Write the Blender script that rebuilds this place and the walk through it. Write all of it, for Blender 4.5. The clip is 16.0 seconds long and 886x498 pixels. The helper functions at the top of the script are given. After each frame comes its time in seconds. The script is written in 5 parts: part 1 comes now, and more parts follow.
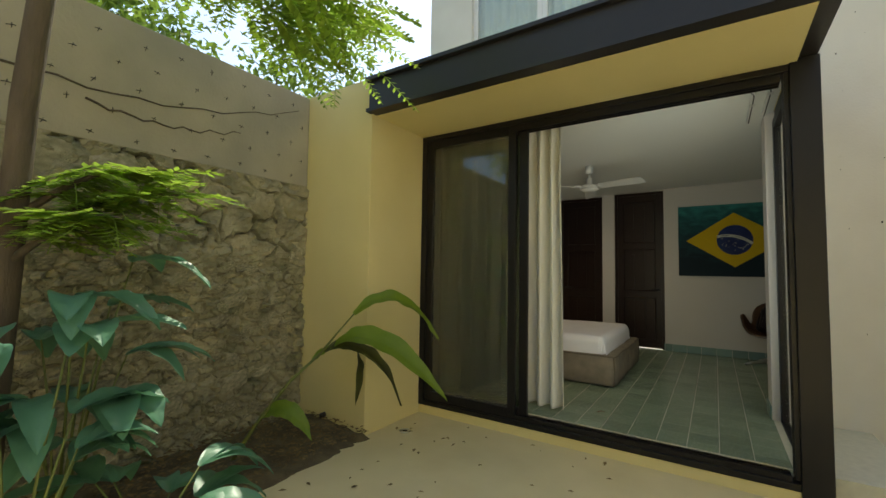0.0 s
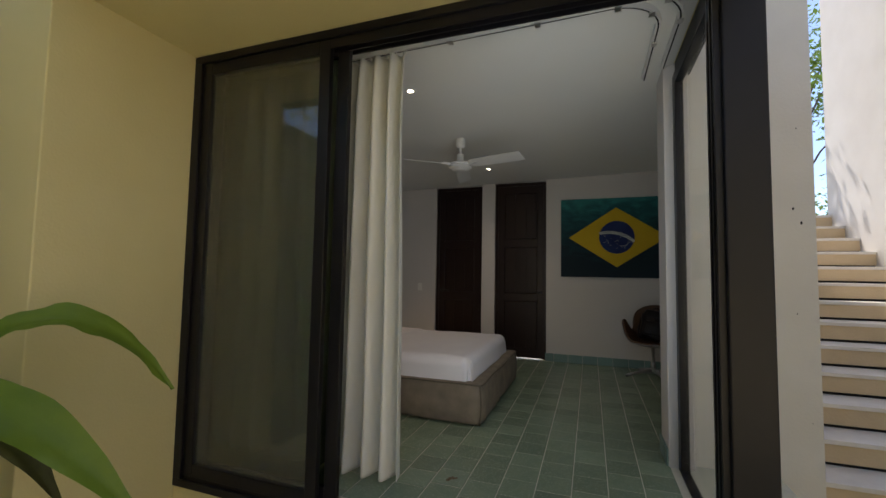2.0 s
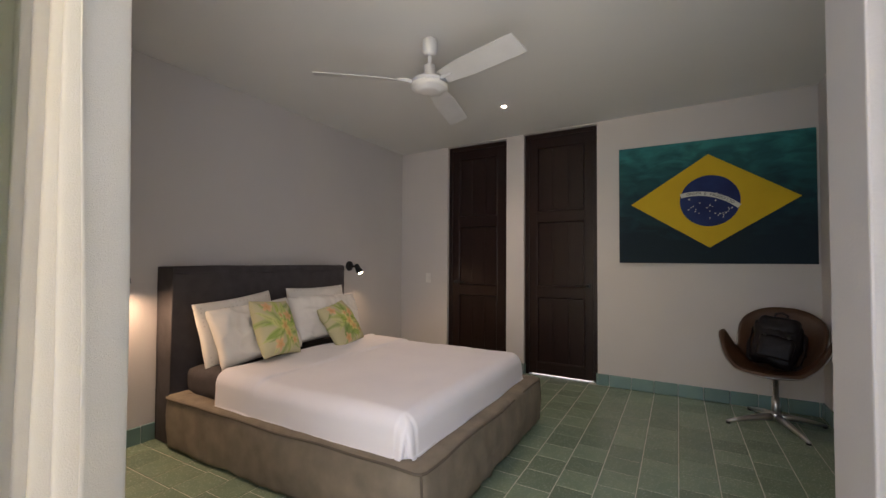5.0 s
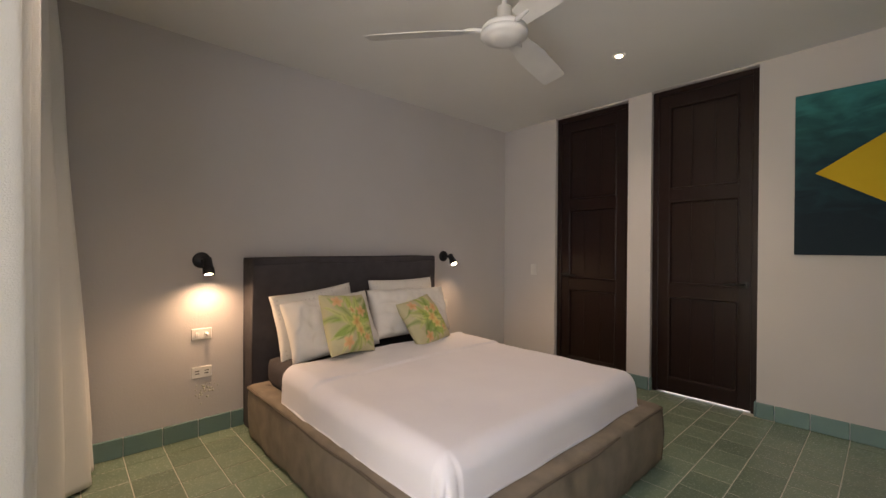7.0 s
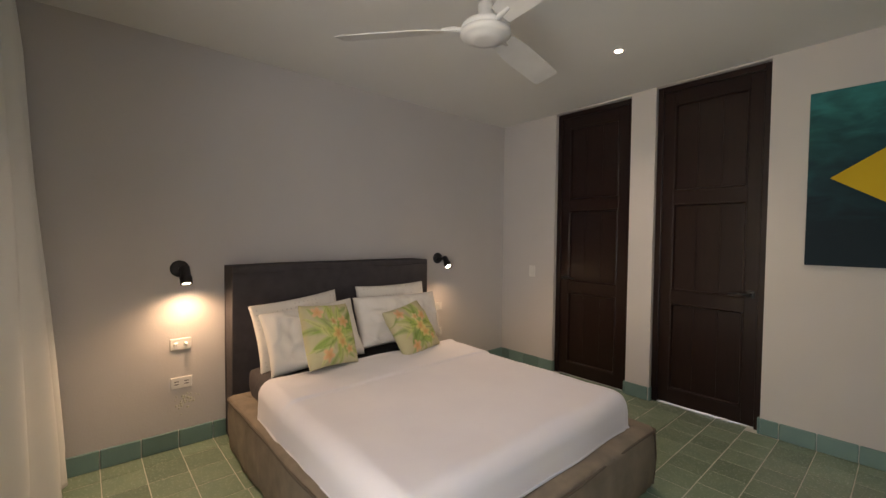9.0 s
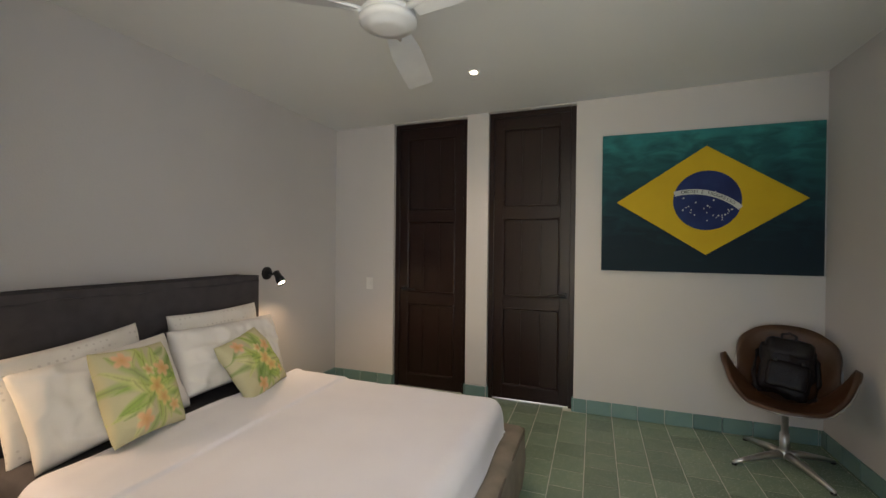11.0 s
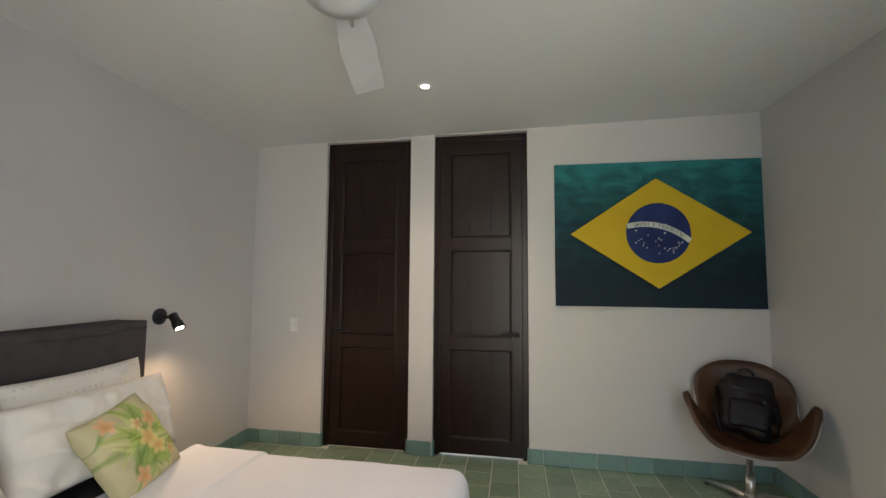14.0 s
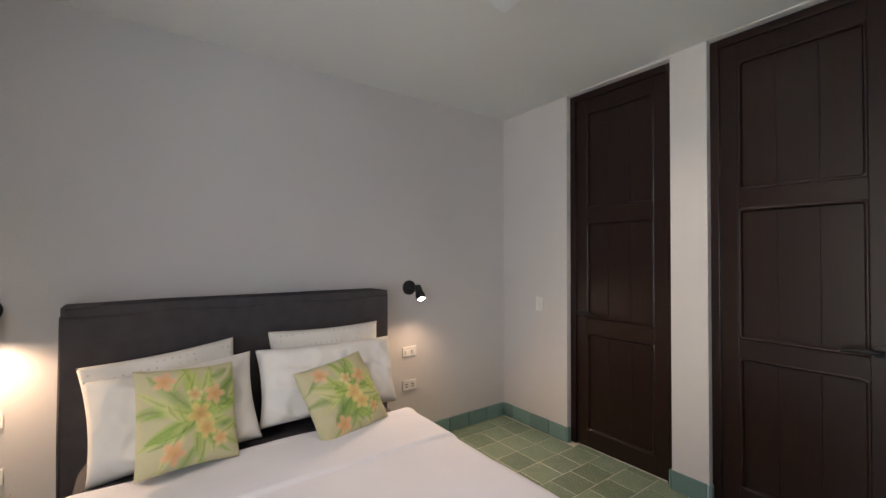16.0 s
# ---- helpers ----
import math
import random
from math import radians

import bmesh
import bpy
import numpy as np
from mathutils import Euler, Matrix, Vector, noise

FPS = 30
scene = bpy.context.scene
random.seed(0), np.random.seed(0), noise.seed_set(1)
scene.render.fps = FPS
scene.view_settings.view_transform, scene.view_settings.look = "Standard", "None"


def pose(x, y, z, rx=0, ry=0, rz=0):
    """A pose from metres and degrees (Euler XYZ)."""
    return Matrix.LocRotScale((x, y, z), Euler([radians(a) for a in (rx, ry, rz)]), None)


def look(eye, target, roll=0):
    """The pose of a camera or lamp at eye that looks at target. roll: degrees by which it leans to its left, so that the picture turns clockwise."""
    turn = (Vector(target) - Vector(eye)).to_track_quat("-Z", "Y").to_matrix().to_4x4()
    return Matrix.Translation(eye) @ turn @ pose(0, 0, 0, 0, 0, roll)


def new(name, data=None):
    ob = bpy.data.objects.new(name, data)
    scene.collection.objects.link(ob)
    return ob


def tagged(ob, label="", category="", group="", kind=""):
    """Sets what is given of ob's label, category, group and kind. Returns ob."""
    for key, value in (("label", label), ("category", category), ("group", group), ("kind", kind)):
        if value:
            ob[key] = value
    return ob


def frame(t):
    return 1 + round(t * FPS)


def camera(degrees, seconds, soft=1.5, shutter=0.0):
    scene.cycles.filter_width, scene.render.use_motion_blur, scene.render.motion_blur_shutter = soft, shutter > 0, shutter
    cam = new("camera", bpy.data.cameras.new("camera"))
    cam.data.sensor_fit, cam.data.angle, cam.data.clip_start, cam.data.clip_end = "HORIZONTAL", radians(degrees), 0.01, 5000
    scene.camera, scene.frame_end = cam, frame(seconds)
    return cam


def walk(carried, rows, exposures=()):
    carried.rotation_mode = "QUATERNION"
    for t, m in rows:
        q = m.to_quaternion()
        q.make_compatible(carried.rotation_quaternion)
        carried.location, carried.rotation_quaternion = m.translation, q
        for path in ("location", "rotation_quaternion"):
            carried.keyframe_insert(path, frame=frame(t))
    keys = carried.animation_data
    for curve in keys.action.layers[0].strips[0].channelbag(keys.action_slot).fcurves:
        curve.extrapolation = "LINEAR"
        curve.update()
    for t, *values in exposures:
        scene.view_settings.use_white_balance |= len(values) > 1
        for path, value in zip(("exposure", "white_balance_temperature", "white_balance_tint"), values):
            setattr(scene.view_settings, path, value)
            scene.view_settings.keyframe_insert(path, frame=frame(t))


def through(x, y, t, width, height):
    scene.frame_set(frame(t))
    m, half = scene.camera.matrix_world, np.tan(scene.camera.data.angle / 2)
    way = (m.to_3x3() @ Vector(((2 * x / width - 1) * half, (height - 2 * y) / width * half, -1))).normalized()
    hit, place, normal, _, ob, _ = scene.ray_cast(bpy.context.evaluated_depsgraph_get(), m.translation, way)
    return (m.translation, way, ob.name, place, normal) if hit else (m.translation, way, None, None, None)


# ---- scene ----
cam = camera(93.9, 16.0)
EXPOSURES = [(0, 0.16, 7200, 4), (1.0, 0.14, 6900, 6), (1.5, 0.1, 6500, 11), (2.0, -0.03, 6250, 17), (2.5, -0.05, 6000, 23), (3.0, 0.30, 5950, 23), (3.5, 0.7, 5850, 22), (6.0, 1.36, 6700, 26), (8.0, 1.40, 6750, 24), (10.0, 1.42, 6550, 20), (12.5, 1.83, 6100, 14), (14.5, 1.86, 6050, 15), (16.0, 1.88, 5850, 20)]
PATH = [
    (0, (0.249, 1.030, 1.188), (-0.848, 2.699, 1.300), 0.9),
    (0.5, (0.177, 1.419, 1.169), (-0.706, 3.209, 1.283), 0.8),
    (1, (0.079, 1.761, 1.164), (-0.653, 3.619, 1.280), 0.8),
    (1.5, (0.098, 2.099, 1.152), (-0.587, 3.974, 1.274), 0.8),
    (2, (0.166, 2.474, 1.188), (-0.505, 4.354, 1.312), 1.0),
    (2.5, (0.160, 2.831, 1.200), (-0.493, 4.717, 1.332), 1.0),
    (3, (0.212, 3.178, 1.195), (-0.427, 5.067, 1.320), 1.2),
    (3.5, (0.270, 3.524, 1.185), (-0.418, 5.397, 1.322), 0.9),
    (6, (0.236, 4.492, 1.191), (-0.965, 6.091, 1.183), 0.3),
    (6.5, (0.195, 4.598, 1.185), (-1.121, 6.104, 1.177), 0.4),
    (7, (0.234, 4.809, 1.225), (-1.237, 6.164, 1.216), 0.4),
    (7.5, (0.203, 4.907, 1.296), (-1.329, 6.193, 1.281), 0.5),
    (8, (0.177, 4.999, 1.329), (-1.366, 6.271, 1.275), 0.5),
    (8.5, (0.189, 5.024, 1.340), (-1.366, 6.280, 1.277), 0.5),
    (9, (0.251, 5.013, 1.355), (-1.256, 6.328, 1.289), 0.6),
    (9.5, (0.260, 5.025, 1.357), (-1.035, 6.548, 1.301), 0.5),
    (10, (0.104, 4.946, 1.363), (-0.965, 6.635, 1.320), 0.5),
    (12.5, (-0.605, 4.906, 1.376), (-0.968, 6.873, 1.387), 0.5),
    (13, (-0.639, 4.898, 1.377), (-0.976, 6.869, 1.395), 0.4),
    (13.5, (-0.606, 5.040, 1.398), (-0.938, 7.010, 1.486), 0.5),
    (14, (-0.546, 5.254, 1.395), (-0.879, 7.221, 1.534), 0.4),
    (14.5, (-0.542, 5.477, 1.364), (-1.032, 7.410, 1.513), 0.5),
    (15, (-0.421, 5.617, 1.369), (-1.237, 7.440, 1.466), 0.4),
    (15.5, (-0.218, 5.805, 1.400), (-1.490, 7.348, 1.458), 0.4),
    (16, (-0.190, 6.005, 1.375), (-1.808, 7.185, 1.403), 0.1),
]
walk(cam, [(t, look(eye, target, roll)) for t, eye, target, roll in PATH], EXPOSURES)

# ---- light ----
world = bpy.data.worlds.new("sky")
scene.world = world
world.use_nodes = True
_n = world.node_tree.nodes
_sky = _n.new("ShaderNodeTexSky")
_sky.sky_type, _sky.sun_disc = "NISHITA", False
_sky.sun_elevation, _sky.sun_rotation = radians(58), radians(-35)
world.node_tree.links.new(_sky.outputs[0], _n["Background"].inputs[0])
_n["Background"].inputs[1].default_value = 0.26

SUN_DIR = Vector((-math.sin(radians(35)) * math.cos(radians(58)), math.cos(radians(35)) * math.cos(radians(58)), math.sin(radians(58))))
sun = new("sun", bpy.data.lights.new("sun", "SUN"))
sun.data.energy, sun.data.angle, sun.data.color = 5.0, radians(0.53), (1.0, 0.95, 0.86)
sun.matrix_world = look(SUN_DIR * 20, (0, 0, 0))


def lamp(name, kind, m, energy, colour, **more):
    ob = new(name, bpy.data.lights.new(name, kind))
    ob.data.energy, ob.data.color = energy, colour
    if kind == "AREA":
        ob.data.shape, ob.data.size, ob.data.size_y = "RECTANGLE", more["size"], more["size_y"]
        ob.data.spread = radians(more["spread"])
    if kind == "SPOT":
        ob.data.spot_size, ob.data.spot_blend, ob.data.shadow_soft_size = radians(more["cone"]), more["blend"], more["radius"]
    ob.matrix_world = m
    return ob


# daylight that falls in through the open sliding door
lamp("door_daylight", "AREA", look((0.05, 4.55, 1.3), (-0.95, 8.3, 2.3)), 4.6, (0.76, 0.91, 1.0), size=1.1, size_y=2.2, spread=125)


# ---- materials ----
def material(name, colour, rough=0.6, metal=0.0, second=None, scale=4.0, stretch=(1, 1, 1), amount=0.5, fine=60.0, bump=0.05, island=0.0, objvar=0.0, spec=0.5, coat=0.0, detail=6.0, rough_var=0.08):
    """Two colours mixed by large noise, fine noise for relief and roughness, an optional change from piece to piece."""
    m = bpy.data.materials.new(name)
    m.use_nodes = True
    nt = m.node_tree
    nd, lk = nt.nodes, nt.links
    b = nd["Principled BSDF"]
    co = nd.new("ShaderNodeTexCoord")
    mp = nd.new("ShaderNodeMapping")
    mp.inputs["Scale"].default_value = stretch
    lk.new(co.outputs["Object"], mp.inputs["Vector"])
    big = nd.new("ShaderNodeTexNoise")
    big.inputs["Scale"].default_value, big.inputs["Detail"].default_value = scale, detail
    small = nd.new("ShaderNodeTexNoise")
    small.inputs["Scale"].default_value, small.inputs["Detail"].default_value = fine, 4.0
    lk.new(mp.outputs[0], big.inputs["Vector"])
    lk.new(mp.outputs[0], small.inputs["Vector"])
    ramp = nd.new("ShaderNodeValToRGB")
    sec = second or tuple(c * 0.85 for c in colour)
    ramp.color_ramp.elements[0].position, ramp.color_ramp.elements[1].position = 0.5 - amount / 2, 0.5 + amount / 2
    ramp.color_ramp.elements[0].color, ramp.color_ramp.elements[1].color = (*sec, 1), (*colour, 1)
    lk.new(big.outputs["Fac"], ramp.inputs["Fac"])
    out = ramp.outputs["Color"]
    if island or objvar:
        src = nd.new("ShaderNodeNewGeometry").outputs["Random Per Island"] if island else nd.new("ShaderNodeObjectInfo").outputs["Random"]
        mr = nd.new("ShaderNodeMapRange")
        mr.inputs["To Min"].default_value, mr.inputs["To Max"].default_value = 1 - (island or objvar), 1 + (island or objvar)
        lk.new(src, mr.inputs["Value"])
        hsv = nd.new("ShaderNodeHueSaturation")
        lk.new(mr.outputs[0], hsv.inputs["Value"])
        lk.new(out, hsv.inputs["Color"])
        out = hsv.outputs["Color"]
    lk.new(out, b.inputs["Base Color"])
    b.inputs["Metallic"].default_value, b.inputs["Specular IOR Level"].default_value, b.inputs["Coat Weight"].default_value = metal, spec, coat
    rr = nd.new("ShaderNodeMapRange")
    rr.inputs["To Min"].default_value, rr.inputs["To Max"].default_value = max(rough - rough_var, 0.02), min(rough + rough_var, 1)
    lk.new(small.outputs["Fac"], rr.inputs["Value"])
    lk.new(rr.outputs[0], b.inputs["Roughness"])
    if bump:
        bp = nd.new("ShaderNodeBump")
        bp.inputs["Strength"].default_value, bp.inputs["Distance"].default_value = min(bump * 4, 1), 0.01
        lk.new(small.outputs["Fac"], bp.inputs["Height"])
        lk.new(bp.outputs[0], b.inputs["Normal"])
    return m


def glass_material(name, tint=(1, 1, 1), dirt=0.08, least=0.03, most=0.9):
    m = bpy.data.materials.new(name)
    m.use_nodes = True
    nd, lk = m.node_tree.nodes, m.node_tree.links
    nd.remove(nd["Principled BSDF"])
    clear, gloss, dust, mix, film = (nd.new("ShaderNode" + k) for k in ("BsdfTransparent", "BsdfGlossy", "BsdfDiffuse", "MixShader", "MixShader"))
    clear.inputs["Color"].default_value = (*tint, 1)
    gloss.inputs["Roughness"].default_value = 0.01
    dust.inputs["Color"].default_value = (0.62, 0.6, 0.5, 1)
    fr, fifth, gain = nd.new("ShaderNodeLayerWeight"), nd.new("ShaderNodeMath"), nd.new("ShaderNodeMath")
    fr.inputs["Blend"].default_value = 0.5
    fifth.operation, fifth.inputs[1].default_value = "POWER", 5.0
    gain.operation, gain.inputs[1].default_value, gain.inputs[2].default_value = "MULTIPLY_ADD", most, least
    lk.new(fr.outputs["Facing"], fifth.inputs[0])
    lk.new(fifth.outputs[0], gain.inputs[0])
    lk.new(gain.outputs[0], mix.inputs[0])
    lk.new(clear.outputs[0], mix.inputs[1])
    lk.new(gloss.outputs[0], mix.inputs[2])
    streak = nd.new("ShaderNodeTexNoise")
    streak.inputs["Scale"].default_value = 3.0
    co, mp, mr = nd.new("ShaderNodeTexCoord"), nd.new("ShaderNodeMapping"), nd.new("ShaderNodeMapRange")
    mp.inputs["Scale"].default_value = (6, 6, 0.4)
    lk.new(co.outputs["Object"], mp.inputs["Vector"])
    lk.new(mp.outputs[0], streak.inputs["Vector"])
    mr.inputs["To Min"].default_value, mr.inputs["To Max"].default_value = 0, 2 * dirt
    lk.new(streak.outputs["Fac"], mr.inputs["Value"])
    lk.new(mr.outputs[0], film.inputs[0])
    lk.new(mix.outputs[0], film.inputs[1])
    lk.new(dust.outputs[0], film.inputs[2])
    lk.new(film.outputs[0], nd["Material Output"].inputs["Surface"])
    return m


def glow(name, colour, strength):
    m = bpy.data.materials.new(name)
    m.use_nodes = True
    b = m.node_tree.nodes["Principled BSDF"]
    b.inputs["Emission Color"].default_value, b.inputs["Emission Strength"].default_value = (*colour, 1), strength
    return m


PLASTER = material("wall_paint", (0.615, 0.585, 0.565), 0.8, second=(0.56, 0.53, 0.51), scale=1.3, fine=90, bump=0.02, amount=0.7)
CEIL = material("ceiling_paint", (0.80, 0.79, 0.76), 0.85, second=(0.76, 0.75, 0.72), scale=1.0, fine=80, bump=0.015)
CREAM = material("cream_stucco", (0.72, 0.63, 0.33), 0.85, second=(0.63, 0.54, 0.26), scale=1.6, fine=70, bump=0.04, amount=0.8)
WHITE_EXT = material("weathered_white_plaster", (0.70, 0.67, 0.60), 0.85, second=(0.60, 0.56, 0.49), scale=2.2, fine=60, bump=0.05, amount=0.7)
TERRACE = material("polished_cement", (0.78, 0.68, 0.42), 0.7, second=(0.62, 0.52, 0.29), scale=2.5, fine=40, bump=0.04, amount=0.9)
STEEL = material("dark_steel_paint", (0.018, 0.016, 0.018), 0.42, scale=8, fine=120, bump=0.01)
ALU_BLACK = material("dark_anodised_aluminium", (0.010, 0.009, 0.011), 0.38, spec=0.3, scale=10, fine=150, bump=0.005)
TILE = material("cement_tile", (0.250, 0.305, 0.205), 0.25, second=(0.175, 0.245, 0.175), scale=9, fine=90, bump=0.012, objvar=0.16, amount=0.8, rough_var=0.12)
TILE_REST = material("cement_tile_rest", (0.250, 0.305, 0.205), 0.25, second=(0.175, 0.245, 0.175), scale=9, fine=90, bump=0.012, island=0.16, amount=0.8, rough_var=0.12)
SKIRT = material("skirting_tile", (0.180, 0.285, 0.262), 0.36, second=(0.135, 0.23, 0.215), scale=8, fine=80, bump=0.015, objvar=0.14, amount=0.8)
GROUT = material("pale_grout", (0.60, 0.58, 0.46), 0.9, scale=20, fine=140, bump=0.05)
WOOD = material("dark_stained_wood", (0.0200, 0.0072, 0.0048), 0.34, second=(0.0095, 0.0040, 0.0032), scale=5, stretch=(14, 14, 0.9), fine=22, bump=0.004, amount=0.7, spec=0.34, coat=0.0, rough_var=0.06)
IRON = material("black_iron", (0.012, 0.011, 0.011), 0.45, fine=90, bump=0.02)
LINEN_DARK = material("dark_grey_linen", (0.082, 0.074, 0.075), 0.95, second=(0.060, 0.054, 0.056), scale=14, fine=420, bump=0.10, spec=0.2)
SUEDE = material("taupe_canvas", (0.30, 0.25, 0.185), 0.95, second=(0.155, 0.128, 0.100), scale=9, fine=300, bump=0.09, amount=0.8, spec=0.2)
SEAM = material("dark_taupe_piping", (0.135, 0.110, 0.082), 0.95, scale=20, fine=300, bump=0.05, spec=0.2)
SHEET = material("white_cotton", (0.80, 0.78, 0.80), 0.9, second=(0.76, 0.74, 0.77), scale=4, fine=260, bump=0.03, spec=0.2)
PILLOW = material("white_pillow_cotton", (0.78, 0.75, 0.69), 0.92, second=(0.70, 0.67, 0.61), scale=6, fine=220, bump=0.04, spec=0.2)
CURTAIN = material("white_curtain_cloth", (0.78, 0.78, 0.74), 0.95, second=(0.72, 0.72, 0.68), scale=3, fine=300, bump=0.05, spec=0.1)
WHITE_PAINT = material("white_enamel", (0.78, 0.77, 0.75), 0.4, scale=5, fine=100, bump=0.005)
WHITE_PLASTIC = material("white_plastic", (0.80, 0.78, 0.74), 0.35, scale=9, fine=100, bump=0.004)
DARK_HOLE = material("dark_recess", (0.01, 0.01, 0.01), 0.9, bump=0)
LEATHER = material("brown_leather", (0.095, 0.042, 0.017), 0.36, second=(0.034, 0.015, 0.008), scale=5, fine=140, bump=0.05, amount=0.9)
BAG = material("black_leather", (0.006, 0.0045, 0.005), 0.42, spec=0.2, second=(0.016, 0.011, 0.011), scale=6, fine=110, bump=0.06)
METAL = material("brushed_aluminium", (0.62, 0.60, 0.58), 0.3, metal=1.0, scale=12, fine=200, bump=0.008)
SHELL = material("silver_shell", (0.42, 0.41, 0.40), 0.4, metal=0.6, scale=9, fine=120, bump=0.01)
GLASS = glass_material("window_glass", (0.93, 0.96, 0.94), 0.05, 0.05)
SIDE_GLASS = glass_material("thin_coated_glass", (0.97, 0.98, 0.97), 0.03, 0.012, 0.25)
SCREEN = glass_material("insect_screen", (0.42, 0.45, 0.38), 0.0, 0.0, 0.0)
STONE = material("rubble_stone", (0.47, 0.42, 0.30), 0.92, second=(0.15, 0.15, 0.09), scale=5, fine=38, bump=0.25, objvar=0.22, amount=0.55, detail=9)
MORTAR = material("rough_mortar", (0.44, 0.39, 0.26), 0.95, second=(0.13, 0.13, 0.075), scale=4, fine=34, bump=0.25, amount=0.5, detail=10)
CONCRETE = material("weathered_concrete", (0.42, 0.38, 0.29), 0.9, second=(0.26, 0.25, 0.20), scale=2.2, fine=45, bump=0.07, amount=0.7)
STEP_STONE = material("step_plaster", (0.62, 0.48, 0.30), 0.8, second=(0.52, 0.40, 0.24), scale=4, fine=60, bump=0.05)
TREAD = material("tread_stone", (0.74, 0.70, 0.63), 0.75, second=(0.62, 0.57, 0.50), scale=5, fine=60, bump=0.05)
SOIL = material("soil", (0.17, 0.135, 0.075), 0.95, second=(0.075, 0.06, 0.036), scale=9, fine=60, bump=0.25)
BULB = glow("warm_bulb", (1.0, 0.80, 0.52), 30)


# ---- building helpers ----
def link(name, bm, mat, smooth=False):
    me = bpy.data.meshes.new(name)
    bmesh.ops.recalc_face_normals(bm, faces=bm.faces)
    bm.to_mesh(me)
    bm.free()
    me.materials.append(mat)
    if smooth:
        for p in me.polygons:
            p.use_smooth = True
    return new(name, me)


def thing(name, at, label, category, group="", kind=""):
    ob = new(name)
    ob.location, ob.empty_display_size = at, 0.1
    return tagged(ob, label, category, group, kind)


def under(ob, parent):
    ob.parent = parent
    ob.matrix_parent_inverse = Matrix.Translation(-parent.location) if parent.type == "EMPTY" else Matrix()
    return ob


def part(name, bm, mat, parent, label="", smooth=False):
    ob = under(link(name, bm, mat, smooth), parent)
    return tagged(ob, label) if label else ob


def structure(name, bm, mat, label, category, smooth=False):
    return tagged(link(name, bm, mat, smooth), label, category, kind="structure")


def box(bm, x0, x1, y0, y1, z0, z1, bev=0.0, seg=2):
    r = bmesh.ops.create_cube(bm, size=1.0, matrix=Matrix.LocRotScale(((x0 + x1) / 2, (y0 + y1) / 2, (z0 + z1) / 2), None, (x1 - x0, y1 - y0, z1 - z0)))
    if bev:
        edges = list({e for v in r["verts"] for e in v.link_edges})
        bmesh.ops.bevel(bm, geom=edges, offset=bev, segments=seg, affect="EDGES", profile=0.5)
    return bm


def boxed(*a, **k):
    return box(bmesh.new(), *a, **k)


def lathe(bm, profile, at, n=28, m=None):
    """Turns (radius, height) round a vertical axis at at, or in the pose m."""
    m = m or Matrix.Translation(at)
    rings = [[bm.verts.new(m @ Vector((r * math.cos(2 * math.pi * i / n), r * math.sin(2 * math.pi * i / n), z))) for i in range(n)] for r, z in profile]
    for a, b in zip(rings, rings[1:]):
        for i in range(n):
            bm.faces.new((a[i], a[(i + 1) % n], b[(i + 1) % n], b[i]))
    bm.faces.new(rings[0][::-1])
    bm.faces.new(rings[-1])
    return bm


def tube(bm, points, radius, n=8):
    """A round bar along points; radius is a number or one per point."""
    pts = [Vector(p) for p in points]
    rad = [radius] * len(pts) if isinstance(radius, (int, float)) else radius
    rings, up = [], Vector((0.13, 0.21, 0.97))
    for i, p in enumerate(pts):
        d = (pts[min(i + 1, len(pts) - 1)] - pts[max(i - 1, 0)]).normalized()
        u = d.cross(up)
        u = (u if u.length > 0.05 else d.cross(Vector((1, 0, 0)))).normalized()
        w = d.cross(u)
        rings.append([bm.verts.new(p + rad[i] * (u * math.cos(2 * math.pi * k / n) + w * math.sin(2 * math.pi * k / n))) for k in range(n)])
    for a, b in zip(rings, rings[1:]):
        for k in range(n):
            bm.faces.new((a[k], a[(k + 1) % n], b[(k + 1) % n], b[k]))
    bm.faces.new(rings[0][::-1])
    bm.faces.new(rings[-1])
    return bm


def sheet_mesh(bm, nu, nv, f):
    g = [[bm.verts.new(f(i / nu, j / nv)) for j in range(nv + 1)] for i in range(nu + 1)]
    for i in range(nu):
        for j in range(nv):
            bm.faces.new((g[i][j], g[i + 1][j], g[i + 1][j + 1], g[i][j + 1]))
    return bm


def thicken(bm, depth):
    """Gives an open sheet a back side and closed edges."""
    bm.normal_update()
    faces, rim = bm.faces[:], [e for e in bm.edges if e.is_boundary]
    twin = {v: bm.verts.new(v.co - v.normal * depth) for v in bm.verts[:]}
    for f in faces:
        bm.faces.new([twin[v] for v in reversed(f.verts)])
    for e in rim:
        a, b = e.verts
        bm.faces.new((a, b, twin[b], twin[a]))
    return bm


# ---- the room's shell ----
XL, XR, YB, YW, YF, H, GZ = -2.78, 1.24, 8.545, 4.39, 5.58, 2.58, -0.17
D1, D2, DT1, DT2 = (-2.12, -1.378), (-1.18, -0.43), 2.55, 2.572

